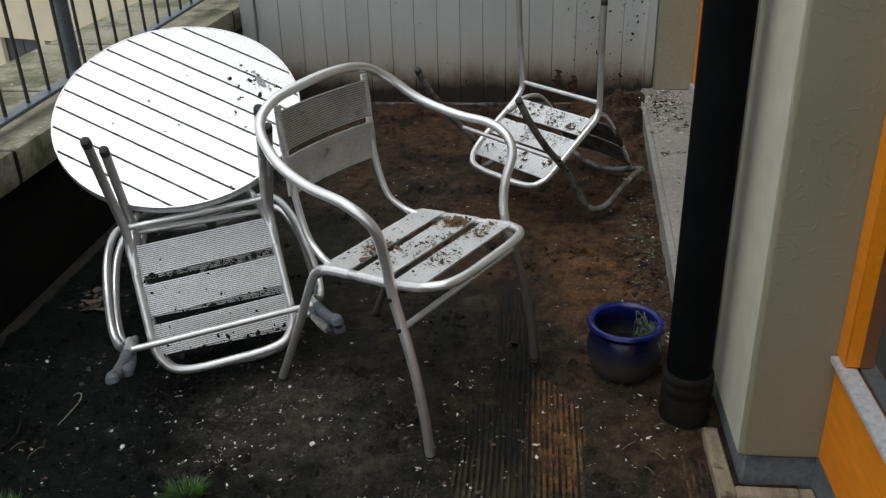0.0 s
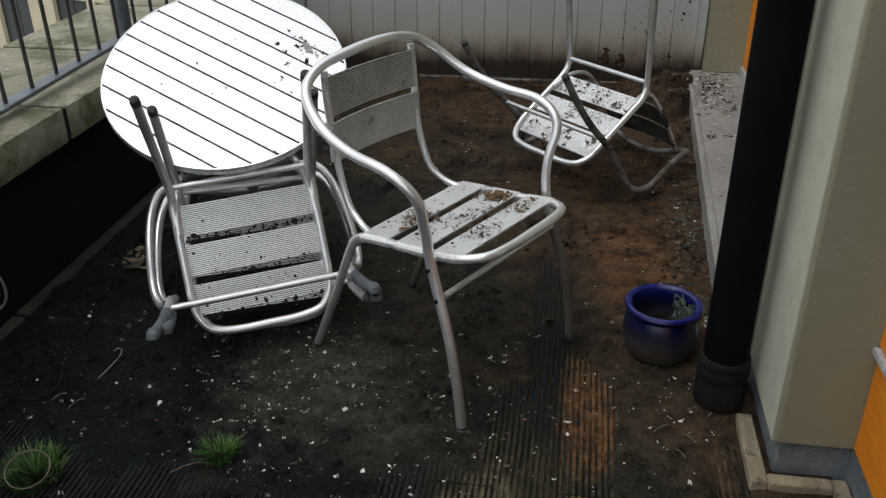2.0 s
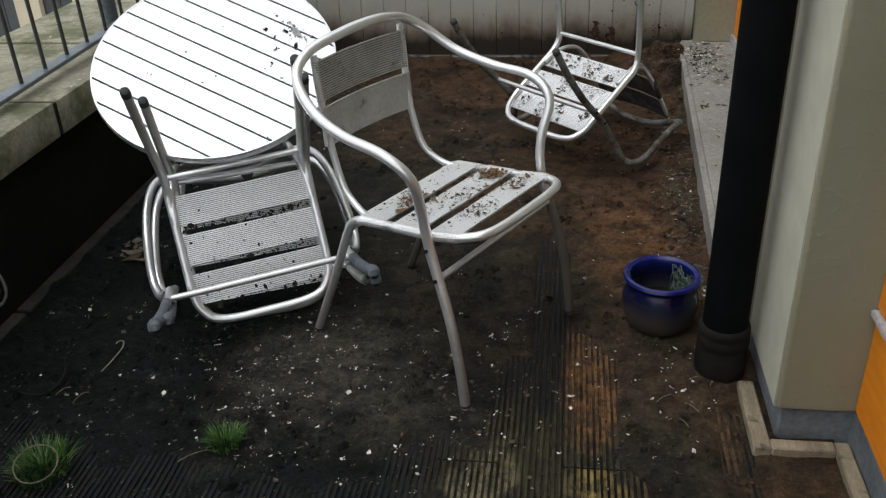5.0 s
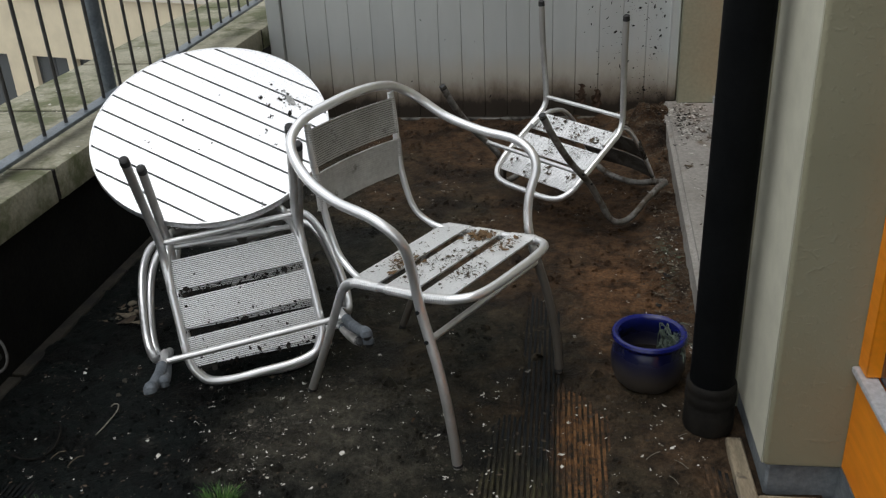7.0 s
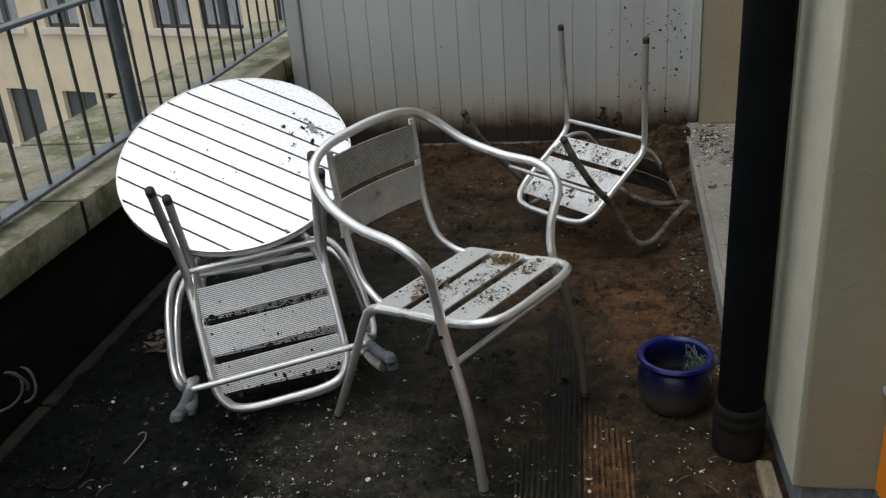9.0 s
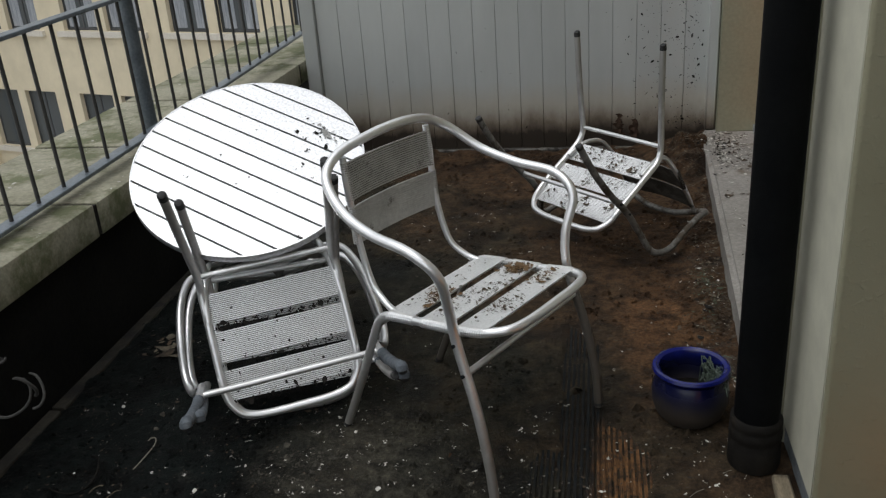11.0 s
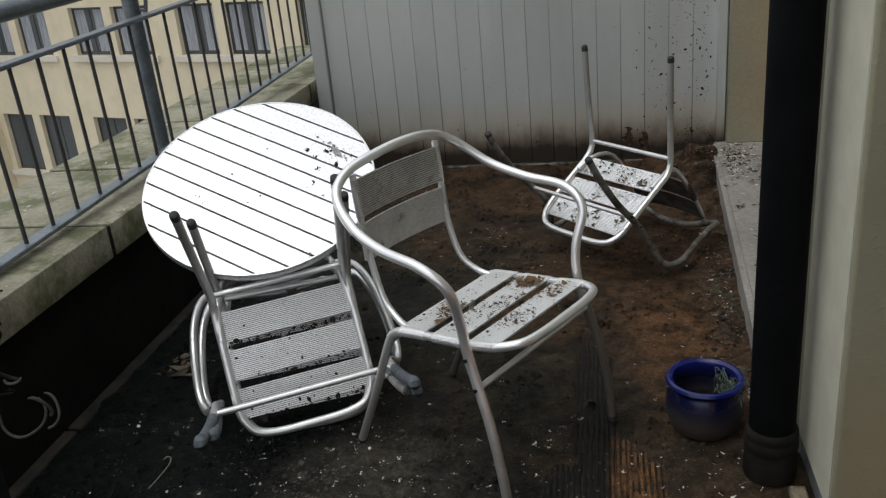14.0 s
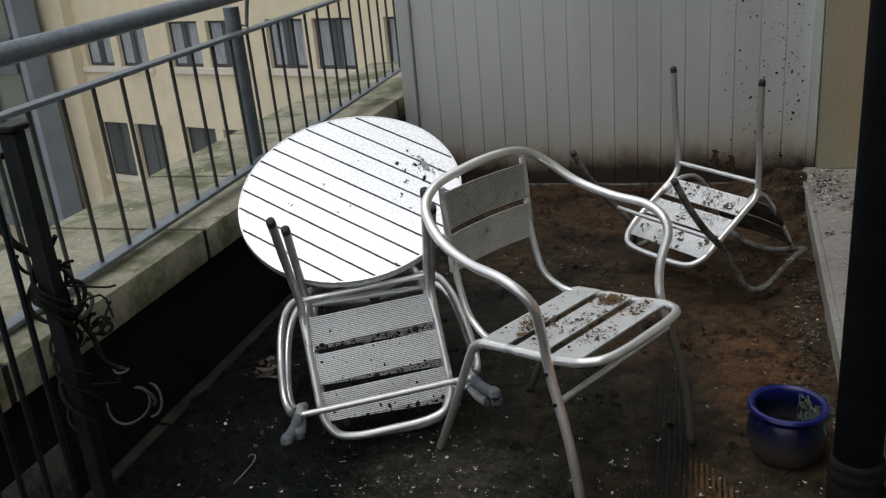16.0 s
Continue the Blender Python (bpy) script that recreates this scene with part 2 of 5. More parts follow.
def render_material():
    """Cream roughcast with trowel marks, its tone darkened to hold the shade on the pillar's front."""
    m, n, l, b = mat("shaded_cream_roughcast", 0.85)
    a = noise_tex(n, l, 2.0, coords="World")
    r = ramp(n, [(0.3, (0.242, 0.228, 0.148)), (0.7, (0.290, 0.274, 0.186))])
    l.new(a.outputs[0], r.inputs[0])
    d = noise_tex(n, l, 78.0, 3.0, 0.55, coords="World")
    g = noise_tex(n, l, 130.0, 3.0, coords="World")
    h = n.new("ShaderNodeMath")
    h.operation = "MULTIPLY_ADD"
    h.inputs[1].default_value = 0.25
    lumps = ramp(n, [(0.54, (0.0,)), (0.80, (1.0,))])
    l.new(d.outputs[0], lumps.inputs[0])
    l.new(g.outputs[0], h.inputs[0])
    l.new(lumps.outputs[0], h.inputs[2])
    l.new(r.outputs[0], b.inputs["Base Color"])
    bump(n, l, b, h.outputs[0], 0.27, 0.006)
    return m


ROUGHCAST = render_material()
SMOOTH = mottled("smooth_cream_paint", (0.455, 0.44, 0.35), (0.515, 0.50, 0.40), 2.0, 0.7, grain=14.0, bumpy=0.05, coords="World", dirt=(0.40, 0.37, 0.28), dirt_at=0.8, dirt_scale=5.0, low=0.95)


def siding_material():
    """Pale grey cladding; mud has splashed up its foot and dried in an uneven line."""
    m, n, l, b = mat("grey_cladding", 0.55)
    info = n.new("ShaderNodeObjectInfo")
    r0 = ramp(n, [(0.0, (0.465, 0.482, 0.468)), (1.0, (0.525, 0.542, 0.522))])
    l.new(info.outputs["Random"], r0.inputs[0])
    w = noise_tex(n, l, 3.0, coords="World", stretch=(1, 1, 0.25))
    wr = ramp(n, [(0.3, (0.86,)), (0.7, (1.05,))])
    l.new(w.outputs[0], wr.inputs[0])
    col = blend(n, l, 1.0, r0.outputs[0], wr.outputs[0], "MULTIPLY")
    geo = n.new("ShaderNodeNewGeometry")
    sep = n.new("ShaderNodeSeparateXYZ")
    l.new(geo.outputs["Position"], sep.inputs[0])
    edge = noise_tex(n, l, 5.0, 8.0, 0.7, coords="World", stretch=(1, 1, 0.5))
    ad = n.new("ShaderNodeMath")
    ad.operation = "MULTIPLY_ADD"
    ad.inputs[1].default_value = -0.22
    l.new(edge.outputs[0], ad.inputs[0])
    l.new(sep.outputs["Z"], ad.inputs[2])
    mud = ramp(n, [(0.0, (1.0,)), (0.05, (0.85,)), (0.13, (0.48,)), (0.29, (0.0,))])
    l.new(ad.outputs[0], mud.inputs[0])
    soil = ramp(n, [(0.0, (0.028, 0.020, 0.013)), (0.06, (0.13, 0.083, 0.043)), (0.17, (0.42, 0.33, 0.205))])
    l.new(ad.outputs[0], soil.inputs[0])
    col = blend(n, l, mud.outputs[0], col, soil.outputs[0])
    l.new(col, b.inputs["Base Color"])
    f = noise_tex(n, l, 120.0, 3.0, coords="World")
    bump(n, l, b, f.outputs[0], 0.1, 0.003)
    return m


SIDING = siding_material()
# cream taken down to olive, overhead shade on the pilaster included in the colour
OLIVE = mottled("shaded_olive_cream", (0.28, 0.275, 0.195), (0.315, 0.31, 0.22), 3.0, 0.8, grain=60.0, bumpy=0.1, coords="World", low=0.94)


def dirt_material():
    """Wet black silt near the front, red-brown soil towards the cladding."""
    m, n, l, b = mat("wet_soil", 0.7)
    geo = n.new("ShaderNodeNewGeometry")
    sep = n.new("ShaderNodeSeparateXYZ")
    l.new(geo.outputs["Position"], sep.inputs[0])
    big = noise_tex(n, l, 2.2, 6.0, coords="World")
    s = n.new("ShaderNodeMath")
    s.operation = "MULTIPLY_ADD"
    s.inputs[1].default_value = 1.6
    l.new(big.outputs[0], s.inputs[0])
    # redder towards the right and the far end
    k = n.new("ShaderNodeVectorMath")
    k.operation = "DOT_PRODUCT"
    k.inputs[1].default_value = (0.55, 0.29, 0.0)
    l.new(geo.outputs["Position"], k.inputs[0])
    off = n.new("ShaderNodeMath")
    off.inputs[1].default_value = -0.98
    l.new(k.outputs["Value"], off.inputs[0])
    l.new(off.outputs[0], s.inputs[2])
    zone = ramp(n, [(0.03, (0.0036, 0.0056, 0.0052)), (0.3, (0.021, 0.0195, 0.0135)), (0.5, (0.035, 0.0265, 0.016)), (0.9, (0.059, 0.0345, 0.0185))])
    l.new(s.outputs[0], zone.inputs[0])
    # a drier red-brown patch before the step
    wob = noise_tex(n, l, 4.0, 6.0, 0.65, coords="World")
    shift = n.new("ShaderNodeVectorMath")
    shift.operation = "MULTIPLY_ADD"
    shift.inputs[1].default_value = (0.5, 0.7, 0.0)
    l.new(wob.outputs[1], shift.inputs[0])
    l.new(geo.outputs["Position"], shift.inputs[2])
    mp = n.new("ShaderNodeMapping")
    mp.inputs["Location"].default_value = (-(0.33 + 0.25) / 0.19, -(2.80 + 0.35) / 0.55, 0)
    mp.inputs["Scale"].default_value = (1 / 0.19, 1 / 0.55, 0)
    l.new(shift.outputs[0], mp.inputs["Vector"])
    ln = n.new("ShaderNodeVectorMath")
    ln.operation = "LENGTH"
    l.new(mp.outputs[0], ln.inputs[0])
    dry = ramp(n, [(0.35, (0.8,)), (1.0, (0.0,))])
    l.new(ln.outputs["Value"], dry.inputs[0])
    zoned = blend(n, l, dry.outputs[0], zone.outputs[0], (0.105, 0.054, 0.025))
    # matted pale roots in the silt
    mp2 = n.new("ShaderNodeMapping")
    mp2.inputs["Location"].default_value = (-(-0.50 + 0.25) / 0.36, -(2.00 + 0.35) / 0.34, 0)
    mp2.inputs["Scale"].default_value = (1 / 0.36, 1 / 0.34, 0)
    l.new(shift.outputs[0], mp2.inputs["Vector"])
    ln2 = n.new("ShaderNodeVectorMath")
    ln2.operation = "LENGTH"
    l.new(mp2.outputs[0], ln2.inputs[0])
    mat_at = ramp(n, [(0.3, (0.75,)), (1.0, (0.0,))])
    l.new(ln2.outputs["Value"], mat_at.inputs[0])
    zoned = blend(n, l, mat_at.outputs[0], zoned, (0.062, 0.056, 0.042))
    mid = noise_tex(n, l, 14.0, 8.0, 0.75, coords="World")
    mr = ramp(n, [(0.35, (0.26,)), (0.67, (1.9,))])
    l.new(mid.outputs[0], mr.inputs[0])
    col = blend(n, l, 1.0, zoned, mr.outputs[0], "MULTIPLY")
    fine = noise_tex(n, l, 95.0, 5.0, 0.7, coords="World")
    fr = ramp(n, [(0.3, (0.5,)), (0.68, (1.5,))])
    l.new(fine.outputs[0], fr.inputs[0])
    col = blend(n, l, 1.0, col, fr.outputs[0], "MULTIPLY")
    pale = noise_tex(n, l, 9.0, 9.0, 0.8, coords="World")
    pr = ramp(n, [(0.57, (0.0,)), (0.72, (0.55,))])
    l.new(pale.outputs[0], pr.inputs[0])
    col = blend(n, l, pr.outputs[0], col, (0.072, 0.069, 0.058))
    # puddled patches, black and shiny
    pud = noise_tex(n, l, 3.4, 7.0, 0.65, coords="World")
    pw = ramp(n, [(0.50, (0.0,)), (0.60, (1.0,))])
    l.new(pud.outputs[0], pw.inputs[0])
    soaked = blend(n, l, 1.0, col, (0.42, 0.40, 0.38), "MULTIPLY")
    col = blend(n, l, pw.outputs[0], col, soaked)
    l.new(col, b.inputs["Base Color"])
    wet = ramp(n, [(0.0, (0.8,)), (1.0, (0.42,))])
    l.new(pw.outputs[0], wet.inputs[0])
    l.new(wet.outputs[0], b.inputs["Roughness"])
    b.inputs["Specular IOR Level"].default_value = 0.18
    bump(n, l, b, fine.outputs[0], 1.0, 0.012)
    return m


SOIL = dirt_material()


JOINT_Y = 1.705


def board_material():
    """Weathered grooved decking: slimy black, worn to orange wood in one patch and olive with algae beside it."""
    m, n, l, b = mat("weathered_deck_board", 0.7)
    info = n.new("ShaderNodeObjectInfo")
    geo = n.new("ShaderNodeNewGeometry")
    warp = noise_tex(n, l, 5.0, 5.0, 0.6, coords="World", stretch=(1, 0.5, 1))
    add = n.new("ShaderNodeVectorMath")
    add.operation = "MULTIPLY_ADD"
    add.inputs[1].default_value = (0.34, 0.5, 0.0)
    l.new(warp.outputs[1], add.inputs[0])
    l.new(geo.outputs["Position"], add.inputs[2])
    col = None

    def patch(cx, cy, sx, sy):
        mp = n.new("ShaderNodeMapping")
        mp.inputs["Location"].default_value = (-(cx + 0.17) / sx, -(cy + 0.25) / sy, 0)
        mp.inputs["Scale"].default_value = (1 / sx, 1 / sy, 0)
        l.new(add.outputs[0], mp.inputs["Vector"])
        ln = n.new("ShaderNodeVectorMath")
        ln.operation = "LENGTH"
        l.new(mp.outputs[0], ln.inputs[0])
        r = ramp(n, [(0.55, (1.0,)), (1.0, (0.0,))])
        l.new(ln.outputs["Value"], r.inputs[0])
        return r.outputs[0]

    slime = noise_tex(n, l, 9.0, 6.0, 0.7, coords="World")
    r = ramp(n, [(0.3, (0.0048, 0.0070, 0.0086)), (0.7, (0.0145, 0.0185, 0.021))])
    l.new(slime.outputs[0], r.inputs[0])
    col = blend(n, l, patch(0.06, 1.66, 0.30, 0.34), r.outputs[0], (0.058, 0.053, 0.028))
    # the boards nearer than the butt joints are yellow with algae
    sep = n.new("ShaderNodeSeparateXYZ")
    l.new(geo.outputs["Position"], sep.inputs[0])
    near = n.new("ShaderNodeMath")
    near.operation = "LESS_THAN"
    near.inputs[1].default_value = JOINT_Y
    l.new(sep.outputs["Y"], near.inputs[0])
    algae = n.new("ShaderNodeMath")
    algae.operation = "MULTIPLY"
    l.new(near.outputs[0], algae.inputs[0])
    l.new(patch(0.20, 1.60, 0.10, 0.20), algae.inputs[1])
    col = blend(n, l, algae.outputs[0], col, (0.21, 0.155, 0.055))
    col = blend(n, l, patch(-0.06, 1.60, 0.07, 0.15), col, (0.17, 0.145, 0.085))
    col = blend(n, l, patch(0.195, 2.0, 0.10, 0.24), col, (0.165, 0.082, 0.034))
    col = blend(n, l, patch(-0.27, 2.08, 0.10, 0.10), col, (0.15, 0.072, 0.028))
    col = blend(n, l, patch(0.31, 1.74, 0.05, 0.14), col, (0.13, 0.090, 0.040))
    col = blend(n, l, patch(0.50, 1.92, 0.06, 0.18), col, (0.12, 0.072, 0.040))
    g = noise_tex(n, l, 40.0, 5.0, coords="World", stretch=(3, 0.25, 1))
    gr = ramp(n, [(0.3, (0.35,)), (0.7, (1.35,))])
    l.new(g.outputs[0], gr.inputs[0])
    col = blend(n, l, 1.0, col, gr.outputs[0], "MULTIPLY")
    t = ramp(n, [(0.0, (0.7,)), (1.0, (1.15,))])
    l.new(info.outputs["Random"], t.inputs[0])
    col = blend(n, l, 1.0, col, t.outputs[0], "MULTIPLY")
    sc = noise_tex(n, l, 24.0, 7.0, 0.75, coords="World")
    sr = ramp(n, [(0.42, (0.0,)), (0.60, (0.88,))])
    l.new(sc.outputs[0], sr.inputs[0])
    col = blend(n, l, sr.outputs[0], col, (0.016, 0.014, 0.012))
    l.new(col, b.inputs["Base Color"])
    b.inputs["Specular IOR Level"].default_value = 0.12
    bump(n, l, b, g.outputs[0], 0.4, 0.004)
    return m


BOARD = board_material()


def glaze_material():
    """Blue glaze on the rim and shoulder, bare brown clay with soil below."""
    m, n, l, b = mat("blue_glaze", 0.16)
    tc = n.new("ShaderNodeTexCoord")
    sep = n.new("ShaderNodeSeparateXYZ")
    l.new(tc.outputs["Object"], sep.inputs[0])
    e = noise_tex(n, l, 14.0, 5.0)
    s = n.new("ShaderNodeMath")
    s.operation = "MULTIPLY_ADD"
    s.inputs[1].default_value = 0.05
    l.new(e.outputs[0], s.inputs[0])
    l.new(sep.outputs["Z"], s.inputs[2])
    r = ramp(n, [(0.08, (0.042, 0.033, 0.025)), (0.12, (0.010, 0.010, 0.024)), (0.16, (0.004, 0.006, 0.04)), (0.195, (0.006, 0.010, 0.125))])
    l.new(s.outputs[0], r.inputs[0])
    q = ramp(n, [(0.08, (0.8,)), (0.15, (0.18,))])
    l.new(s.outputs[0], q.inputs[0])
    l.new(r.outputs[0], b.inputs["Base Color"])
    l.new(q.outputs[0], b.inputs["Roughness"])
    return m


GLAZE = glaze_material()


def glass_material(name, tint):
    m, n, l, b = mat(name, 0.06)
    b.inputs["Base Color"].default_value = (*tint, 1)
    b.inputs["Specular IOR Level"].default_value = 0.6
    return m


DARKGLASS = glass_material("dark_window_glass", (0.03, 0.035, 0.04))
TOWERGLASS = glass_material("green_tower_glass", (0.12, 0.15, 0.115))
FARGLASS = glass_material("far_window_glass", (0.07, 0.08, 0.085))


# ---- mesh helpers ----
def part(name, bm, material, parent=None, label="", smooth=True):
    me = bpy.data.meshes.new(name)
    bm.normal_update()
    bm.to_mesh(me)
    bm.free()
    me.materials.append(material)
    if smooth:
        me.shade_smooth()
        me.set_sharp_from_angle(angle=radians(38))
    ob = new(name, me)
    if parent:
        ob.parent = parent
    if label:
        ob["label"] = label
    return ob


def root(name, m=None):
    ob = new(name)
    ob.empty_display_size = 0.1
    if m is not None:
        ob.matrix_basis = m
    return ob


def box_bm(x0, x1, y0, y1, z0, z1, bevel=0.0, seg=1):
    bm = bmesh.new()
    bmesh.ops.create_cube(bm, size=1.0)
    for v in bm.verts:
        v.co = Vector(((x0 + x1) / 2 + v.co.x * (x1 - x0), (y0 + y1) / 2 + v.co.y * (y1 - y0), (z0 + z1) / 2 + v.co.z * (z1 - z0)))
    if bevel:
        bmesh.ops.bevel(bm, geom=bm.edges[:], offset=bevel, segments=seg, profile=0.5, affect="EDGES")
    return bm


def smooth_path(pts, step=6):
    """Catmull-Rom through the points."""
    p = [Vector(q) for q in pts]
    p = [2 * p[0] - p[1]] + p + [2 * p[-1] - p[-2]]
    out = []
    for i in range(1, len(p) - 2):
        a, b, c, d = p[i - 1 : i + 3]
        for k in range(step):
            t = k / step
            out.append(0.5 * ((2 * b) + (c - a) * t + (2 * a - 5 * b + 4 * c - d) * t * t + (3 * b - a - 3 * c + d) * t**3))
    out.append(p[-2])
    return out


def tube(bm, path, r, sides=10, cap=True):
    """Sweep a ring along the path. r: a radius, or one for each point."""
    path = [Vector(q) for q in path]
    rs = r if isinstance(r, (list, tuple)) else [r] * len(path)
    t0 = (path[1] - path[0]).normalized()
    nrm = t0.orthogonal().normalized()
    rings = []
    for i, q in enumerate(path):
        t = (path[min(i + 1, len(path) - 1)] - path[max(i - 1, 0)]).normalized()
        nrm = (nrm - t * nrm.dot(t)).normalized()
        bi = t.cross(nrm)
        rings.append([bm.verts.new(q + rs[i] * (math.cos(a) * nrm + math.sin(a) * bi)) for a in (2 * math.pi * k / sides for k in range(sides))])
    for a, b in zip(rings, rings[1:]):
        for k in range(sides):
            bm.faces.new((a[k], a[(k + 1) % sides], b[(k + 1) % sides], b[k]))
    if cap:
        bm.faces.new(rings[0][::-1])
        bm.faces.new(rings[-1])
    return bm


def tube_bm(path, r, sides=10):
    return tube(bmesh.new(), path, r, sides)


def lathe_bm(profile, sides=40):
    """Turn (radius, height) pairs round z."""
    bm = bmesh.new()
    rings = [[bm.verts.new((r * math.cos(2 * math.pi * k / sides), r * math.sin(2 * math.pi * k / sides), z)) for k in range(sides)] for r, z in profile]
    for a, b in zip(rings, rings[1:]):
        for k in range(sides):
            bm.faces.new((a[k], a[(k + 1) % sides], b[(k + 1) % sides], b[k]))
    bm.faces.new(rings[0][::-1])
    bm.faces.new(rings[-1])
    return bm


def extrude_profile(bm, prof, a, b, place):
    """A closed profile (u, v) swept from a to b; place(u, v, s) gives the point."""
    r0, r1 = ([bm.verts.new(place(u, v, s)) for u, v in prof] for s in (a, b))
    k = len(prof)
    for i in range(k):
        bm.faces.new((r0[i], r0[(i + 1) % k], r1[(i + 1) % k], r1[i]))
    bm.faces.new(r0[::-1])
    bm.faces.new(r1)
    bmesh.ops.recalc_face_normals(bm, faces=bm.faces[:])
    return bm


# ---- large structure ----
WALL_Y, COPE_Z, COPE_X = 4.83, 0.535, -1.487
HOUSE_X = 0.90

floor = tagged(part("floor", box_bm(-1.62, 1.6, -6.0, 5.0, -0.25, -0.035), SOIL), "dark timber terrace floor under a film of wet soil", "floor", kind="structure")

parapet = tagged(part("parapet", box_bm(-2.10, -1.537, -6.0, 6.6, -0.25, COPE_Z - 0.113), DARKWALL), "low terrace wall with a dark inner face, its shade put into the colour", "wall", kind="structure")
wall_north = tagged(part("wall_north", box_bm(-1.372, 0.75, WALL_Y + 0.02, WALL_Y + 0.12, -0.1, 2.3), SIDING), "pale grey vertical cladding with mud splashed along its foot", "wall", kind="structure")
wall_south = tagged(part("wall_south", box_bm(-1.8, 1.6, -6.2, -6.0, -0.25, 1.1), ROUGHCAST), "low cream roughcast wall closing the terrace", "wall", kind="structure")
wall_east = tagged(part("wall_east", box_bm(HOUSE_X + 0.06, 1.6, 2.3, 5.0, -0.1, 3.4), ROUGHCAST), "cream house wall beside the terrace", "wall", kind="structure")

# pillar with a smooth side and a roughcast front
PX, PY = 0.592, 1.83
pillar = tagged(root("pillar"), "cream rendered pillar on a grey plinth beside the orange door", "pillar", kind="structure")
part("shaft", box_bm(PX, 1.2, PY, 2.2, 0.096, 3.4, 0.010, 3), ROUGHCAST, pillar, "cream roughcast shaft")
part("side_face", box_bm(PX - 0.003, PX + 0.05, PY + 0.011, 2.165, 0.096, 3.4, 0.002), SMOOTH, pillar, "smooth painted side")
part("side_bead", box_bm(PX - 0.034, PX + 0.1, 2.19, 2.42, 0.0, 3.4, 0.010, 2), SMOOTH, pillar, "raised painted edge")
part("plinth", box_bm(PX + 0.012, 1.0, PY + 0.012, 2.2, -0.03, 0.094, 0.006), PLINTH, pillar, "grey cement plinth")

# step along the house wall, a little out of square
bm = bmesh.new()
top = [(0.545, 2.42), (1.0, 2.42), (1.0, WALL_Y + 0.03), (0.662, WALL_Y + 0.03)]
lo = [bm.verts.new((x, y, -0.05)) for x, y in top]
hi = [bm.verts.new((x, y, 0.12)) for x, y in top]
for i in range(4):
    bm.faces.new((lo[i], lo[(i + 1) % 4], hi[(i + 1) % 4], hi[i]))
bm.faces.new(hi)
bm.faces.new(lo[::-1])
bmesh.ops.bevel(bm, geom=[e for e in bm.edges if all(v.co.z > 0 for v in e.verts)], offset=0.020, segments=3, affect="EDGES")
step = tagged(part("step", bm, CONCRETE), "worn concrete step strewn with dry litter", "step", kind="structure")

# far end of the house wall: a pilaster and an orange door frame on the step
pilaster = tagged(part("pilaster", box_bm(0.725, HOUSE_X + 0.1, 4.735, WALL_Y + 0.2, 0.121, 3.0, 0.004), OLIVE), "cream painted pilaster at the end of the step", "pilaster", kind="structure")
trim = tagged(part("trim", box_bm(0.672, 0.722, 4.765, WALL_Y + 0.1, 0.121, 2.3, 0.006), SIDING), "pale grey corner post of the cladding", "trim", kind="structure")
door_2 = tagged(root("door_2"), "far glazed door with an orange frame on the step", "door", kind="structure")
part("frame", box_bm(0.918, 0.97, 4.55, 4.73, 0.16, 2.2, 0.004), ORANGE, door_2)
part("pane", box_bm(0.935, 0.955, 3.70, 4.55, 0.16, 2.15), DARKGLASS, door_2, "dark glass", smooth=False)
part("sill", box_bm(0.905, 0.97, 3.65, 4.733, 0.121, 0.16, 0.004), SILVER, door_2, "pale metal sill")

# near orange door beside the pillar, glazed above a solid panel
DX = 0.757
door_1 = tagged(root("door_1"), "orange painted glazed door with a silver bead", "door", kind="structure")
part("stile", box_bm(DX, DX + 0.06, 1.775, 1.829, 0.38, 2.2, 0.003), ORANGE, door_1)
part("lower_panel", box_bm(DX + 0.004, DX + 0.06, 0.4, 1.829, 0.105, 0.362, 0.003), ORANGE, door_1)
part("bead", box_bm(DX - 0.012, DX + 0.029, 0.4, 1.827, 0.363, 0.378, 0.003), SILVER, door_1, "silver glazing bead")
part("pane", box_bm(DX + 0.03, DX + 0.04, 0.4, 1.775, 0.378, 2.2), DARKGLASS, door_1, "dark glass", smooth=False)
part("rail", box_bm(DX + 0.001, DX + 0.058, 0.4, 1.775, 2.08, 2.2, 0.003), ORANGE, door_1)
door_plinth = tagged(part("plinth", box_bm(DX + 0.006, 1.2, 0.4, PY + 0.03, -0.03, 0.102, 0.006), PLINTH), "grey cement plinth below the orange door", "plinth", kind="structure")
wall_door = tagged(part("wall_door", box_bm(DX + 0.01, 1.2, -0.5, 0.4, -0.1, 3.4), ROUGHCAST), "cream roughcast wall beside the orange door", "wall", kind="structure")
lintel = tagged(part("lintel", box_bm(DX + 0.004, 1.2, 0.4, 1.829, 2.2, 3.4), ROUGHCAST), "cream wall above the orange door", "wall", kind="structure")
room_back = tagged(part("wall_inside", box_bm(1.5, 1.6, -0.2, 1.83, -0.1, 2.4), DARKWALL), "dim wall inside the orange door", "wall", kind="structure")

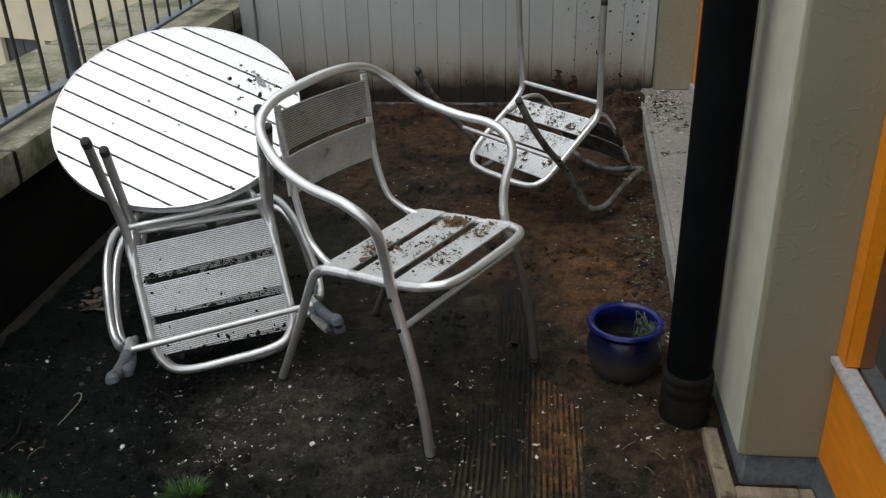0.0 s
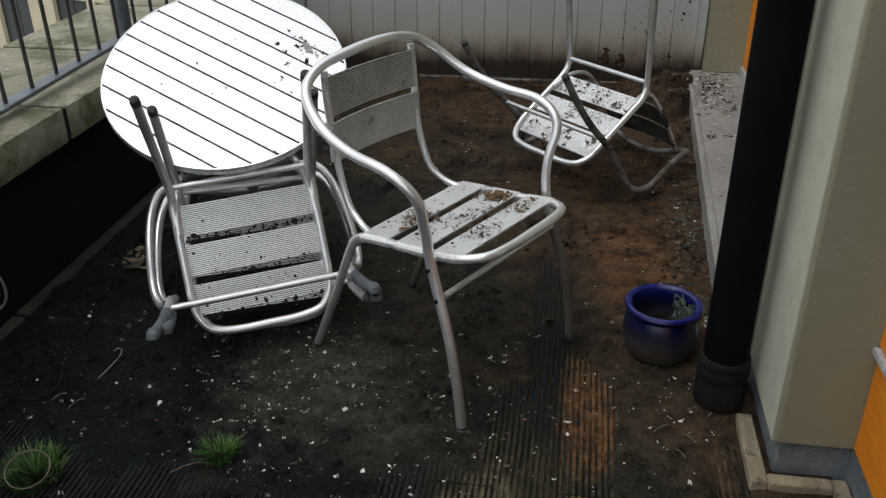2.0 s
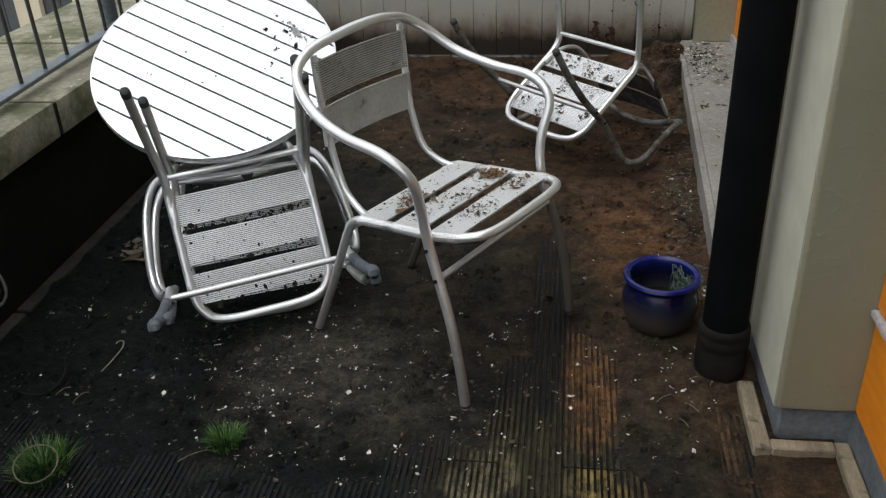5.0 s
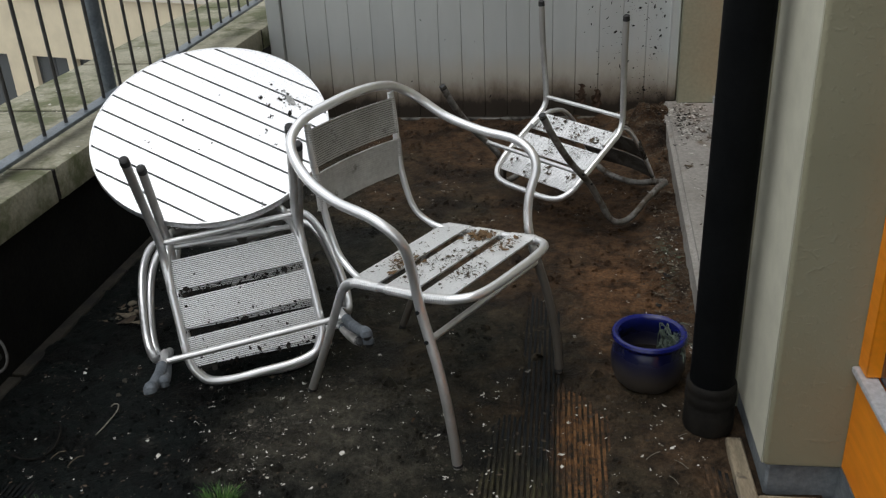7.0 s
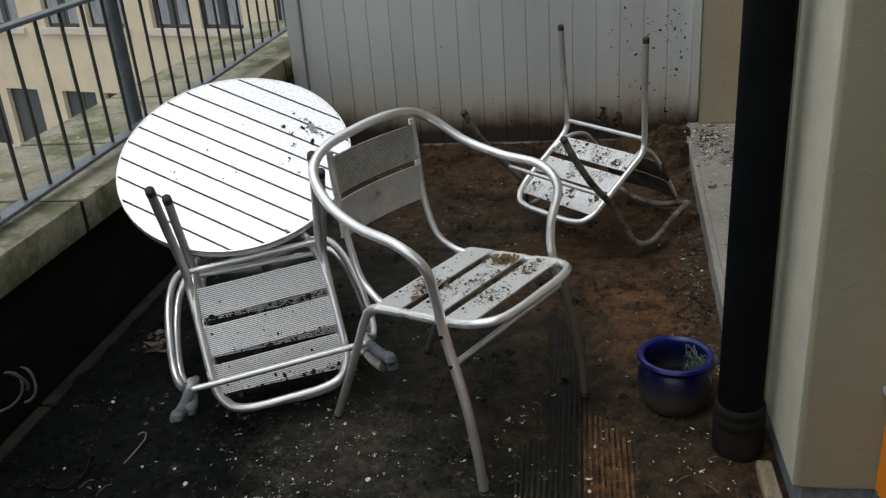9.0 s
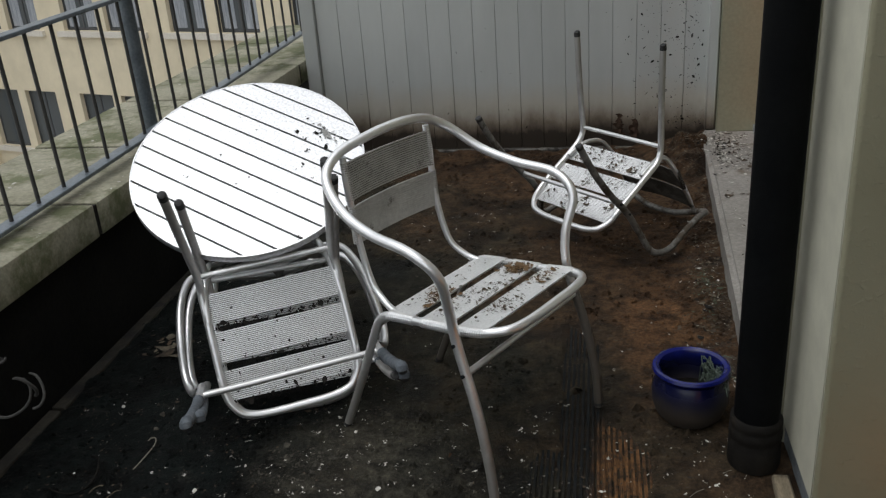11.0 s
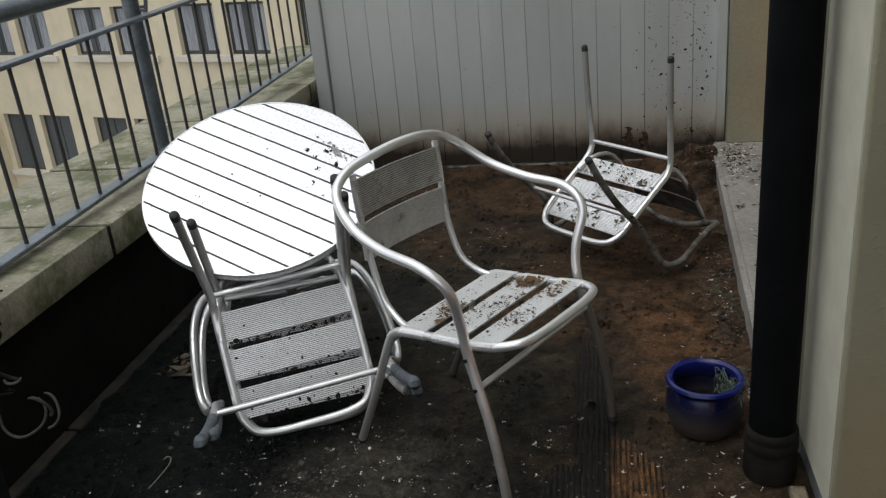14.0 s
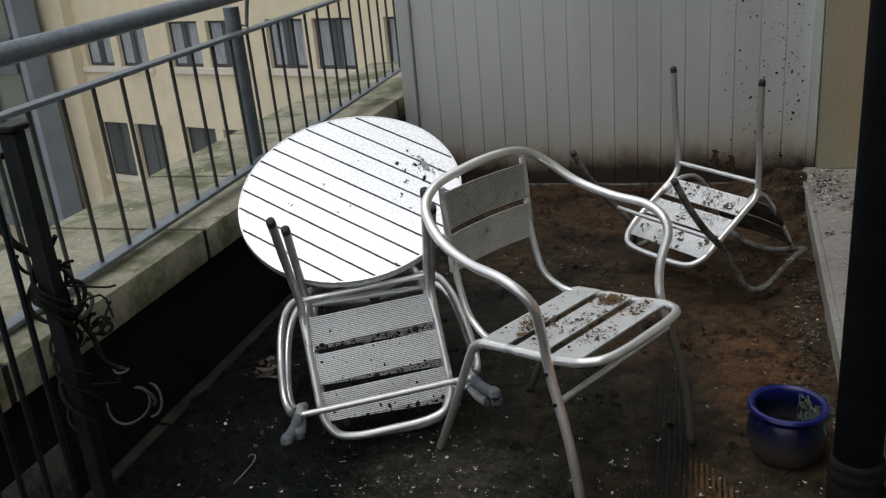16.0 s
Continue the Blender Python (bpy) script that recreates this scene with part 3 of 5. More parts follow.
# timber edging on the floor: round the pillar and along the terrace wall
for nm, b in (("edging", (0.545, 0.585, 1.78, 2.03)), ("edging", (0.585, 0.725, 1.78, 1.815)), ("edging", (0.725, 0.760, 0.9, 1.815)), ("edging", (-1.532, -1.49, -1.0, 2.2)), ("edging", (-1.534, -1.488, 2.215, 4.78))):
    ob = part(nm, box_bm(b[0], b[1], b[2], b[3], -0.02, 0.026 if b[0] > 0 else 0.019, 0.004), TIMBER if b[0] > 0 else ROTTEN)
    tagged(ob, "weathered timber edging strip on the terrace floor", "edging", "timber edging", kind="structure")
render_patch = tagged(part("plinth", box_bm(-1.536, -1.530, -1.0, 1.80, 0.021, 0.215, 0.002), DAMPRENDER), "bare grey render along the foot of the terrace wall", "plinth", kind="structure")
batten = tagged(part("baseboard", box_bm(-1.34, 0.67, WALL_Y - 0.035, WALL_Y + 0.018, -0.02, 0.028, 0.006), WETBOARD), "dark wet batten with a painted pale glint along the foot of the cladding", "baseboard", kind="structure")
corner_post = tagged(part("trim", box_bm(-1.455, -1.375, WALL_Y - 0.03, WALL_Y + 0.1, -0.1, 2.3, 0.006), SIDING), "pale grey end post of the cladding", "trim", kind="structure")


# ---- iron railing on the coping ----
RX = -1.375
RAIL_M = Matrix.Translation((0.101, 0.099, 1.446)) @ Matrix.Scale(1.159, 4) @ Matrix.Translation((-0.101, -0.099, -1.446))
railing = tagged(root("railing", RAIL_M @ pose(0, 2.0, 0, 1.26, 0, 0) @ pose(0, -2.0, -0.004)), "iron balcony railing with thin uprights on the stone coping", "railing")
part("handrail", tube_bm([(RX - 0.01, y, 1.262) for y in (0.6, 1.5, 3.0, 4.86)], 0.026, 14), GALV, railing, "round grey painted handrail")
part("upper_rail", box_bm(RX - 0.02, RX + 0.02, 0.6, 4.86, 1.131, 1.143, 0.002), GALV, railing)
part("lower_rail", box_bm(RX - 0.022, RX + 0.022, 0.6, 4.86, 0.684, 0.696, 0.002), GALV, railing)
bar = part("upright", tube_bm([(0, 0, 0.69), (0, 0, 1.134)], 0.0058, 8), BARPAINT, railing)
bar.location = (RX, 0.695, 0)
y = 0.82
while y < 4.85:
    o = new("upright", bar.data)
    o.parent, o.location = railing, (RX, y, 0)
    y += 0.125
for py in (1.02, 3.0):
    part("post", tube_bm([(RX - 0.075, py, 0.62), (RX - 0.075, py, 1.215)], 0.028, 16), GALV, railing, "round blue-grey post")
    part("post_arm", tube_bm([(RX - 0.075, py, 1.16), (RX - 0.03, py + 0.01, 1.145), (RX - 0.012, py + 0.012, 1.24)], 0.007, 8), GALV, railing)

# short iron screen standing on the floor near the camera's side
screen = tagged(root("iron_screen"), "dark iron railing panel wound with dry vines", "railing")
SY = 1.30
part("post", box_bm(-1.001, -0.969, SY - 0.016, SY + 0.016, 0.0, 1.185, 0.003), IRON, screen)
part("post_cap", box_bm(-1.007, -0.963, SY - 0.022, SY + 0.022, 1.185, 1.197, 0.003), IRON, screen)
sb = part("upright", tube_bm([(0, 0, 0.06), (0, 0, 1.14)], 0.0062, 8), IRON, screen)
sb.location = (-1.052, SY, 0)
for x in (-1.116, -1.182, -1.248):
    o = new("upright", sb.data)
    o.parent, o.location = screen, (x, SY, 0)
part("rail", box_bm(-1.32, -1.003, SY - 0.015, SY + 0.015, 1.14, 1.152, 0.002), IRON, screen)
part("rail", box_bm(-1.32, -1.003, SY - 0.015, SY + 0.015, 0.05, 0.062, 0.002), IRON, screen)


# ---- chairs ----
def ribbed_profile(w, t, ribs):
    """A flat section of width w and thickness t, finely ribbed above and deeply below."""
    top_, bot = [], []
    for i in range(ribs):
        for f, d in ((0.02, 0.0), (0.12, 1.0), (0.66, 1.0), (0.76, 0.0)):
            u = -w / 2 + w * (i + f) / ribs
            top_.append((u, t / 2 + 0.0009 * d))
            bot.append((u, -t / 2 - 0.0022 * d + 0.0006))
    return top_ + bot[::-1]


def shade_grooves(ob, level):
    """Gives the groove floors of a ribbed slat a dark colour that paints in their shade; level: the half thickness at
    the floor.
    """
    me = ob.data
    me.materials.append(GROOVE_SHADE)
    for i, low in enumerate(level):
        if low:
            me.polygons[i].material_index = 1
    return ob


def mirror(path):
    return [(-x, y, z) for x, y, z in path]


SIDE = [(0.2592, -0.0088, 0.0), (0.2607, -0.0206, 0.1151), (0.2567, -0.0513, 0.2572), (0.2514, -0.1038, 0.4212), (0.2621, -0.1139, 0.5226), (0.2983, -0.1113, 0.6171), (0.3146, -0.1769, 0.6664), (0.3056, -0.2966, 0.6818), (0.2853, -0.4043, 0.7141), (0.2494, -0.4826, 0.7729), (0.1807, -0.5025, 0.8141), (0.0856, -0.485, 0.838)]
RAIL = [(0.0951, 0.0087, 0.4505), (0.157, -0.003, 0.4485), (0.1853, -0.0293, 0.444), (0.2006, -0.0677, 0.438), (0.2037, -0.1303, 0.428), (0.2039, -0.3074, 0.4134), (0.2046, -0.3528, 0.4085), (0.2019, -0.3883, 0.3916), (0.2011, -0.4156, 0.3497), (0.2069, -0.484, 0.1779), (0.2119, -0.5617, 0.0)]
UPRIGHT = [(0.166, -0.503, 0.800), (0.168, -0.496, 0.72), (0.163, -0.485, 0.602), (0.166, -0.450, 0.475), (0.175, -0.402, 0.428), (0.186, -0.348, 0.411), (0.190, -0.28, 0.408)]


def on_rail(y):
    """Half width and height of the seat frame at a depth y."""
    pts = RAIL[2:8]
    for (x0, y0, z0), (x1, y1, z1) in zip(pts, pts[1:]):
        if y1 <= y <= y0:
            f = (y - y0) / (y1 - y0)
            return x0 + f * (x1 - x0), z0 + f * (z1 - z0)
    return RAIL[5][0], RAIL[5][2]


def armchair(m, label, foam=False, arm_w=1.0, seat_w=1.0, depth=1.0, wrapped=False, bent=ALU_TUBE, frame_tube=ALU_TUBE, back=BACK_ALU, slump=0.0):
    """A stacking armchair of bent tube with ribbed slats. The widths and the depth vary a little by make."""
    c = tagged(root("armchair", m), label, "chair", "aluminium armchairs")
    side = [(x * arm_w, y * depth, z) for x, y, z in SIDE]
    rail = [(x * seat_w, y * depth, z) for x, y, z in RAIL]
    arm = smooth_path(side + [(0, side[-1][1] + 0.004, side[-1][2] + 0.006)] + mirror(side)[::-1], 5)
    part("arm_frame", tube_bm(arm, 0.0128, 12), bent, c)
    seat = smooth_path(mirror(rail)[::-1] + [(0, rail[0][1] + 0.001, rail[0][2])] + rail, 5)
    part("seat_frame", tube_bm(seat, 0.0118, 12), frame_tube, c)
    for s in (1, -1):
        part("back_upright", tube_bm(smooth_path([(s * x, y * depth, z) for x, y, z in UPRIGHT], 4), 0.0095, 10), ALU_TUBE, c)
    st = Vector(side[2]) * 0.45 + Vector(side[3]) * 0.55
    part("stretcher", tube_bm([(-st.x, st.y, st.z), (st.x, st.y, st.z)], 0.0088, 10), ALU_TUBE, c)
    rc = Vector(rail[8]) + Vector((0, 0.006, 0.015))
    part("rear_crossbar", tube_bm([(-rc.x, rc.y, rc.z), (rc.x, rc.y, rc.z)], 0.0085, 10), ALU_TUBE, c)
    # seat slats, their ends rolled round the side rails
    for yc in (-0.319, -0.206, -0.0925):
        bm = bmesh.new()
        hw, zc = on_rail(yc)
        hw *= seat_w
        slope = (on_rail(yc + 0.03)[1] - on_rail(yc - 0.03)[1]) / 0.06
        extrude_profile(bm, ribbed_profile(0.088, 0.0035, 16), -hw + 0.003, hw - 0.003, lambda u, v, s: (s, (yc + u) * depth, zc + slope * u + 0.009 + v))
        for s in (1, -1) if wrapped else ():
            for k in range(14):
                yy = yc - 0.041 + 0.082 * k / 13
                xx, zz = on_rail(yy)
                xx *= seat_w
                yy *= depth
                tube(bm, [(s * xx, yy - 0.0026, zz), (s * xx, yy, zz), (s * xx, yy + 0.0026, zz)], [0.0124, 0.0140, 0.0124], 12, cap=False)
        prof = ribbed_profile(0.088, 0.0035, 16)
        shade_grooves(part("seat_slat", bm, ALU, c, smooth=False), [-0.0013 < prof[i][1] < 0 and -0.0013 < prof[(i + 1) % len(prof)][1] < 0 for i in range(len(prof))])
    # back slats, bowed to the rear, their ends rolled round the uprights
    for zc, base_y in ((0.736, -0.498), (0.620, -0.487)):
        bm = bmesh.new()
        prof = ribbed_profile(0.102, 0.0035, 17)
        cols = []
        for i in range(13):
            f = -1 + 2 * i / 12
            yy = base_y * depth + 0.006 - 0.016 * (1 - f * f)
            cols.append([bm.verts.new((f * 0.170, yy + v - 0.07 * u, zc + u)) for u, v in prof])
        k = len(prof)
        for a, b in zip(cols, cols[1:]):
            for i in range(k):
                bm.faces.new((a[i], a[(i + 1) % k], b[(i + 1) % k], b[i]))
        bm.faces.new(cols[0][::-1])
        bm.faces.new(cols[-1])
        bmesh.ops.recalc_face_normals(bm, faces=bm.faces[:])
        for s in (1, -1):
            for j in range(17):
                zz = zc - 0.048 + 0.096 * j / 16
                yy = base_y * depth - 0.07 * (zz - zc)
                tube(bm, [(s * 0.166, yy, zz - 0.0026), (s * 0.166, yy, zz), (s * 0.166, yy, zz + 0.0026)], [0.0099, 0.0108, 0.0099], 10, cap=False)
        shade_grooves(part("back_slat", bm, back, c, smooth=False), [abs(prof[i % k][1]) < 0.0019 and abs(prof[(i % k + 1) % k][1]) < 0.0019 and (prof[i % k][1] < 0 or zc > 0.7) for i in range(12 * k)])
    for s in (1, -1):
        fx, fy = side[0][0], side[0][1]
        part("foot_cap", tube_bm([(s * fx, fy, -0.004), (s * fx, fy, -0.001), (s * fx, fy - 0.001, 0.012)], [0.009, 0.0125, 0.0133], 12), RUBBER, c, "black rubber foot")
        rx, ry = rail[-1][0], rail[-1][1]
        part("foot_cap", tube_bm([(s * rx, ry - 0.001, -0.005), (s * rx, ry, -0.001), (s * (rx - 0.0005), ry + 0.007, 0.016)], [0.008, 0.012, 0.0127], 12), RUBBER, c, "black rubber foot")
        for p in (Vector(side[3]), st):
            part("rivet", tube_bm([(s * (p.x + 0.010), p.y, p.z), (s * (p.x + 0.016), p.y, p.z)], 0.005, 8), IRON, c)
        if foam:
            part("foam_sleeve", tube_bm(smooth_path([(s * fx + slump, fy + 0.012, -0.008)] + [(s * x + d, y, z) for d, (x, y, z) in zip((slump, 0.8 * slump, 0.3 * slump, 0.0), (side[0], side[1], side[2], tuple(Vector(side[2]).lerp(Vector(side[3]), 0.35))))], 5), 0.0146, 12), FOAM, c, "grey foam pipe sleeve")
            # black disc standing for the shaded hollow of the open sleeve
            part("sleeve_hollow_shade", tube_bm([(s * fx + slump, fy + 0.0155, -0.0105), (s * fx + slump, fy + 0.0115, -0.0075)], 0.0105, 12), RUBBER, c)
    return c


def rigid(r, t):
    m = Matrix([list(row) for row in r]).to_4x4()
    m.translation = t
    return m


C1 = rigid(((-0.4851, 0.8744, 0.0), (-0.8744, -0.4851, 0.0), (0.0, 0.0, 1.0)), (0.0058, 2.1099, 0.004))
armchair(C1, "brushed aluminium armchair, its slatted seat strewn with dry litter", wrapped=True, bent=DARK_LEG_TUBE, frame_tube=DARK_LEG_TUBE)
C3 = rigid(((0.7444, -0.6023, 0.2883), (-0.6673, -0.6549, 0.3547), (-0.0248, -0.4564, -0.8894)), (-0.1416, 3.2315, 0.5666))
armchair(C3, "overturned aluminium armchair lying with its legs in the air", bent=MUDDY_TUBE, back=MUDDY_SHADED)
C2 = rigid(((0.9066, 0.2811, -0.3148), (0.4163, -0.4724, 0.7769), (0.0697, -0.8354, -0.5453)), (-0.5756, 1.8278, 0.3385))
armchair(C2, "tipped aluminium armchair with foam sleeves, underside of seat showing", True, 0.988, 0.941, 0.975)
C2B = rigid(((0.919, 0.2349, -0.3166), (0.3934, -0.4944, 0.7751), (0.0256, -0.8369, -0.5467)), (-0.6198, 1.9258, 0.2663))
armchair(C2B, "second tipped aluminium armchair nested under another, foam sleeves on legs", True, 0.988, 0.941, 0.975, slump=0.021)

# ---- slatted round table, tipped against the terrace wall ----
TN = Vector((0.1203, -0.4893, 0.8638)).normalized()
TD = Vector((0.9202, -0.2716, -0.2820))
TD = (TD - TN * TD.dot(TN)).normalized()
TD = (TD - 0.0198 * TN.cross(TD)).normalized()
TP = TN.cross(TD)
TM = Matrix((TD, TP, TN)).transposed().to_4x4()
TM.translation = Vector((-0.913, 2.546, 0.683)) + 0.003 * TP - 0.002 * TD
table = tagged(root("round_table", TM), "round aluminium slatted table tipped against the terrace wall", "table")
R = 0.352
gaps = [-0.286 + 0.0635 * k for k in range(10)]
edges = [-R] + gaps + [R]
for i, (a, b) in enumerate(zip(edges, edges[1:])):
    a, b = (a + 0.0034 if i else a + 0.007), (b - 0.0034 if i < len(edges) - 2 else b - 0.007)
    bm = bmesh.new()
    ring = [(s, v) for s in (1,) for v in np.linspace(a, b, 8)]
    outl = [(math.sqrt(max((R - 0.004) ** 2 - v * v, 1e-6)), v) for _, v in ring] + [(-math.sqrt(max((R - 0.004) ** 2 - v * v, 1e-6)), v) for _, v in ring[::-1]]
    lo = [bm.verts.new((x, y, -0.020)) for x, y in outl]
    hi = [bm.verts.new((x, y, 0.0)) for x, y in outl]
    for k in range(len(outl)):
        bm.faces.new((lo[k], lo[(k + 1) % len(outl)], hi[(k + 1) % len(outl)], hi[k]))
    bm.faces.new(hi)
    bm.faces.new(lo[::-1])
    bmesh.ops.recalc_face_normals(bm, faces=bm.faces[:])
    part("table_slat", bm, ALU_TABLE, table, smooth=False)
bm = bmesh.new()
rim = [(R - 0.007, -0.022), (R - 0.002, -0.023), (R, -0.018), (R, -0.0035), (R - 0.002, 0.0009), (R - 0.006, 0.0011), (R - 0.007, 0.0002), (R - 0.007, -0.014)]
rings = [[bm.verts.new((r * math.cos(2 * math.pi * k / 72), r * math.sin(2 * math.pi * k / 72), z)) for r, z in rim] for k in range(72)]
for k in range(72):
    a, b = rings[k], rings[(k + 1) % 72]
    for i in range(len(rim)):
        bm.faces.new((a[i], a[(i + 1) % len(rim)], b[(i + 1) % len(rim)], b[i]))
bmesh.ops.recalc_face_normals(bm, faces=bm.faces[:])
part("table_rim", bm, ALU_TABLE, table)
for xx in (-0.14, 0.14):
    part("under_rail", box_bm(xx - 0.012, xx + 0.012, -0.31, 0.31, -0.042, -0.0205, 0.002), ALU_TUBE, table)
part("column", tube_bm([(0, 0, -0.042), (0, 0, -0.60)], 0.022, 14), ALU_TUBE, table)
for k in range(4):
    a = 0.4 + k * math.pi / 2
    d = Vector((math.cos(a), math.sin(a), 0))
    part("table_leg", tube_bm(smooth_path([Vector((0, 0, -0.585)), d * 0.10 + Vector((0, 0, -0.60)), d * 0.20 + Vector((0, 0, -0.635))], 4), 0.011, 10), ALU_TUBE, table)

# ---- rainwater pipe ----
pipe = tagged(root("rainwater_pipe"), "black plastic rainwater pipe standing in a collar", "pipe")
PCX, PCY = 0.510, 2.09
part("pipe", tube_bm([(PCX, PCY, 0.0), (PCX, PCY, 3.3)], 0.055, 32), PIPE, pipe)
o = part("collar", lathe_bm([(0.062, 0.0), (0.0645, 0.01), (0.0635, 0.07), (0.0622, 0.075), (0.0622, 0.082), (0.0645, 0.087), (0.0645, 0.105), (0.0622, 0.11), (0.0622, 0.116), (0.0635, 0.12), (0.063, 0.135), (0.058, 0.141)], 32), COLLAR, pipe)
o.location = (PCX, PCY, 0.018)

# ---- glazed pot ----
pot = tagged(root("flower_pot", pose(0.372, 2.305, 0.004)), "blue glazed flower pot with dry weeds in soil", "pot")
part("pot_body", lathe_bm([(0.05, 0.0), (0.072, 0.003), (0.090, 0.022), (0.101, 0.055), (0.104, 0.085), (0.101, 0.112), (0.092, 0.132), (0.090, 0.138), (0.094, 0.144), (0.102, 0.150), (0.105, 0.157), (0.102, 0.164), (0.095, 0.166), (0.086, 0.161), (0.081, 0.148), (0.083, 0.12), (0.082, 0.07), (0.07, 0.045), (0.02, 0.043)], 48), GLAZE, pot)
part("soil", lathe_bm([(0.082, 0.055), (0.081, 0.074), (0.05, 0.080), (0.02, 0.076), (0.004, 0.078)], 24), POTSOIL, pot, "dark potting soil")
bm = bmesh.new()
rnd = random.Random(5)
for k in range(44):
    a, r = rnd.uniform(-0.7, 1.1), rnd.uniform(0.045, 0.080)
    p = Vector((r * math.cos(a), r * math.sin(a), 0.076))
    q = p + Vector((rnd.uniform(-0.02, 0.035), rnd.uniform(-0.03, 0.02), rnd.uniform(0.045, 0.088)))
    e = q + Vector((rnd.uniform(0.0, 0.03), rnd.uniform(-0.035, 0.01), rnd.uniform(-0.03, 0.004)))
    tube(bm, smooth_path([p, q, e], 3), [0.0016] * 6 + [0.0008], 5)
    for j in range(3):
        c = q.lerp(e, rnd.random())
        d = Vector((rnd.uniform(-1, 1), rnd.uniform(-1, 1), rnd.uniform(-0.5, 0.8))).normalized() * 0.007
        w = d.orthogonal().normalized() * 0.0022
        bm.faces.new([bm.verts.new(c), bm.verts.new(c + d * 0.5 + w), bm.verts.new(c + d), bm.verts.new(c + d * 0.5 - w)])
tagged(part("weed", bm, SPROUT, pot, "grey-green withered weed"), kind="stuff")

# ---- neighbouring building across the yard, and a glazed stair tower ----
FU, FN, FP = Vector((0.957, -0.289, 0)), Vector((-0.289, -0.957, 0)), Vector((-15.28, 24.0, 0))
FM = Matrix((FU, -FN, Vector((0, 0, 1)))).transposed().to_4x4()
FM.translation = FP
house = tagged(root("apartment_building", FM), "cream rendered building with paired windows across the yard", "building")
STARTS = [-3.45 + 4.0 * k for k in range(6)]
wins = []
for s0 in STARTS:
    for d in (0.0, 1.66):
        for z0, z1 in ((-5.7, -3.9), (-2.02, -0.72), (1.2, 2.5)):
            wins.append((s0 + d - 0.28, s0 + d + 1.05, z0, z1 + 0.05))


def pierced_wall(x0, x1, z0, z1, y0, y1, holes):
    """A wall slab with true openings, built as a grid of blocks."""
    xs = sorted({x0, x1, *[h[0] for h in holes], *[h[1] for h in holes]})
    zs = sorted({z0, z1, *[h[2] for h in holes], *[h[3] for h in holes]})
    bm = bmesh.new()
    grid = {}

    def v(i, j, y):
        return grid.setdefault((i, j, y), bm.verts.new((xs[i], y, zs[j])) if (i, j, y) not in grid else None)

    def solid(i, j):
        if not (0 <= i < len(xs) - 1 and 0 <= j < len(zs) - 1):
            return False
        cx, cz = (xs[i] + xs[i + 1]) / 2, (zs[j] + zs[j + 1]) / 2
        return not any(a < cx < b and c < cz < d for a, b, c, d in holes)

    for i in range(len(xs) - 1):
        for j in range(len(zs) - 1):
            if not solid(i, j):
                continue
            bm.faces.new((v(i, j, y0), v(i + 1, j, y0), v(i + 1, j + 1, y0), v(i, j + 1, y0)))
            bm.faces.new((v(i, j, y1), v(i, j + 1, y1), v(i + 1, j + 1, y1), v(i + 1, j, y1)))
            for ni, nj, a, b in ((i - 1, j, (i, j), (i, j + 1)), (i + 1, j, (i + 1, j), (i + 1, j + 1)), (i, j - 1, (i, j), (i + 1, j)), (i, j + 1, (i, j + 1), (i + 1, j + 1))):
                if not solid(ni, nj):
                    bm.faces.new((v(*a, y0), v(*b, y0), v(*b, y1), v(*a, y1)))
    bmesh.ops.recalc_face_normals(bm, faces=bm.faces[:])
    return bm


part("wall", pierced_wall(-5.2, 21.0, -9.0, 5.0, 0.0, 0.3, wins), FACADE, house, smooth=False)
part("corner_pier", box_bm(-5.7, -4.0, -0.35, -0.003, -9.0, 5.0), FACADE, house)
part("roof", box_bm(-5.4, 21.2, -0.5, 6.0, 5.0, 5.25), SILL, house)
part("back_wall", box_bm(-5.2, 21.0, 2.0, 2.2, -9.0, 5.0), DARKWALL, house)
for x0, x1, z0, z1 in wins:
    w = part("window", pierced_wall(x0 + 0.002, x1 - 0.002, z0 + 0.002, z1 - 0.002, 0.14, 0.19, [(x0 + 0.06, (x0 + x1) / 2 - 0.03, z0 + 0.07, z1 - 0.06), ((x0 + x1) / 2 + 0.03, x1 - 0.06, z0 + 0.07, z1 - 0.06)]), DARKFRAME, house, smooth=False)
    part("pane", box_bm(x0 + 0.03, x1 - 0.03, 0.155, 0.165, z0 + 0.03, z1 - 0.03), FARGLASS, w)
    if z0 > -3:
        for cx in (x0 + 0.3, x1 - 0.3):
            bm = bmesh.new()
            top_ = [bm.verts.new((cx - 0.2 + 0.4 * i / 8, 0.146 - 0.006 * (i % 2), z1 - 0.08)) for i in range(9)]
            low = [bm.verts.new((cx - 0.2 + 0.4 * i / 8, 0.146 - 0.006 * (i % 2), z0 + 0.1)) for i in range(9)]
            for i in range(8):
                bm.faces.new((top_[i], low[i], low[i + 1], top_[i + 1]))
            part("curtain", bm, CURTAIN, w, "pale net curtain", smooth=False)
for s0 in STARTS:
    for z0 in (-5.7, -2.02, 1.2):
        part("sill", box_bm(s0 - 0.5, s0 + 2.9, -0.10, 0.10, z0 - 0.16, z0 - 0.003), SILL, house)

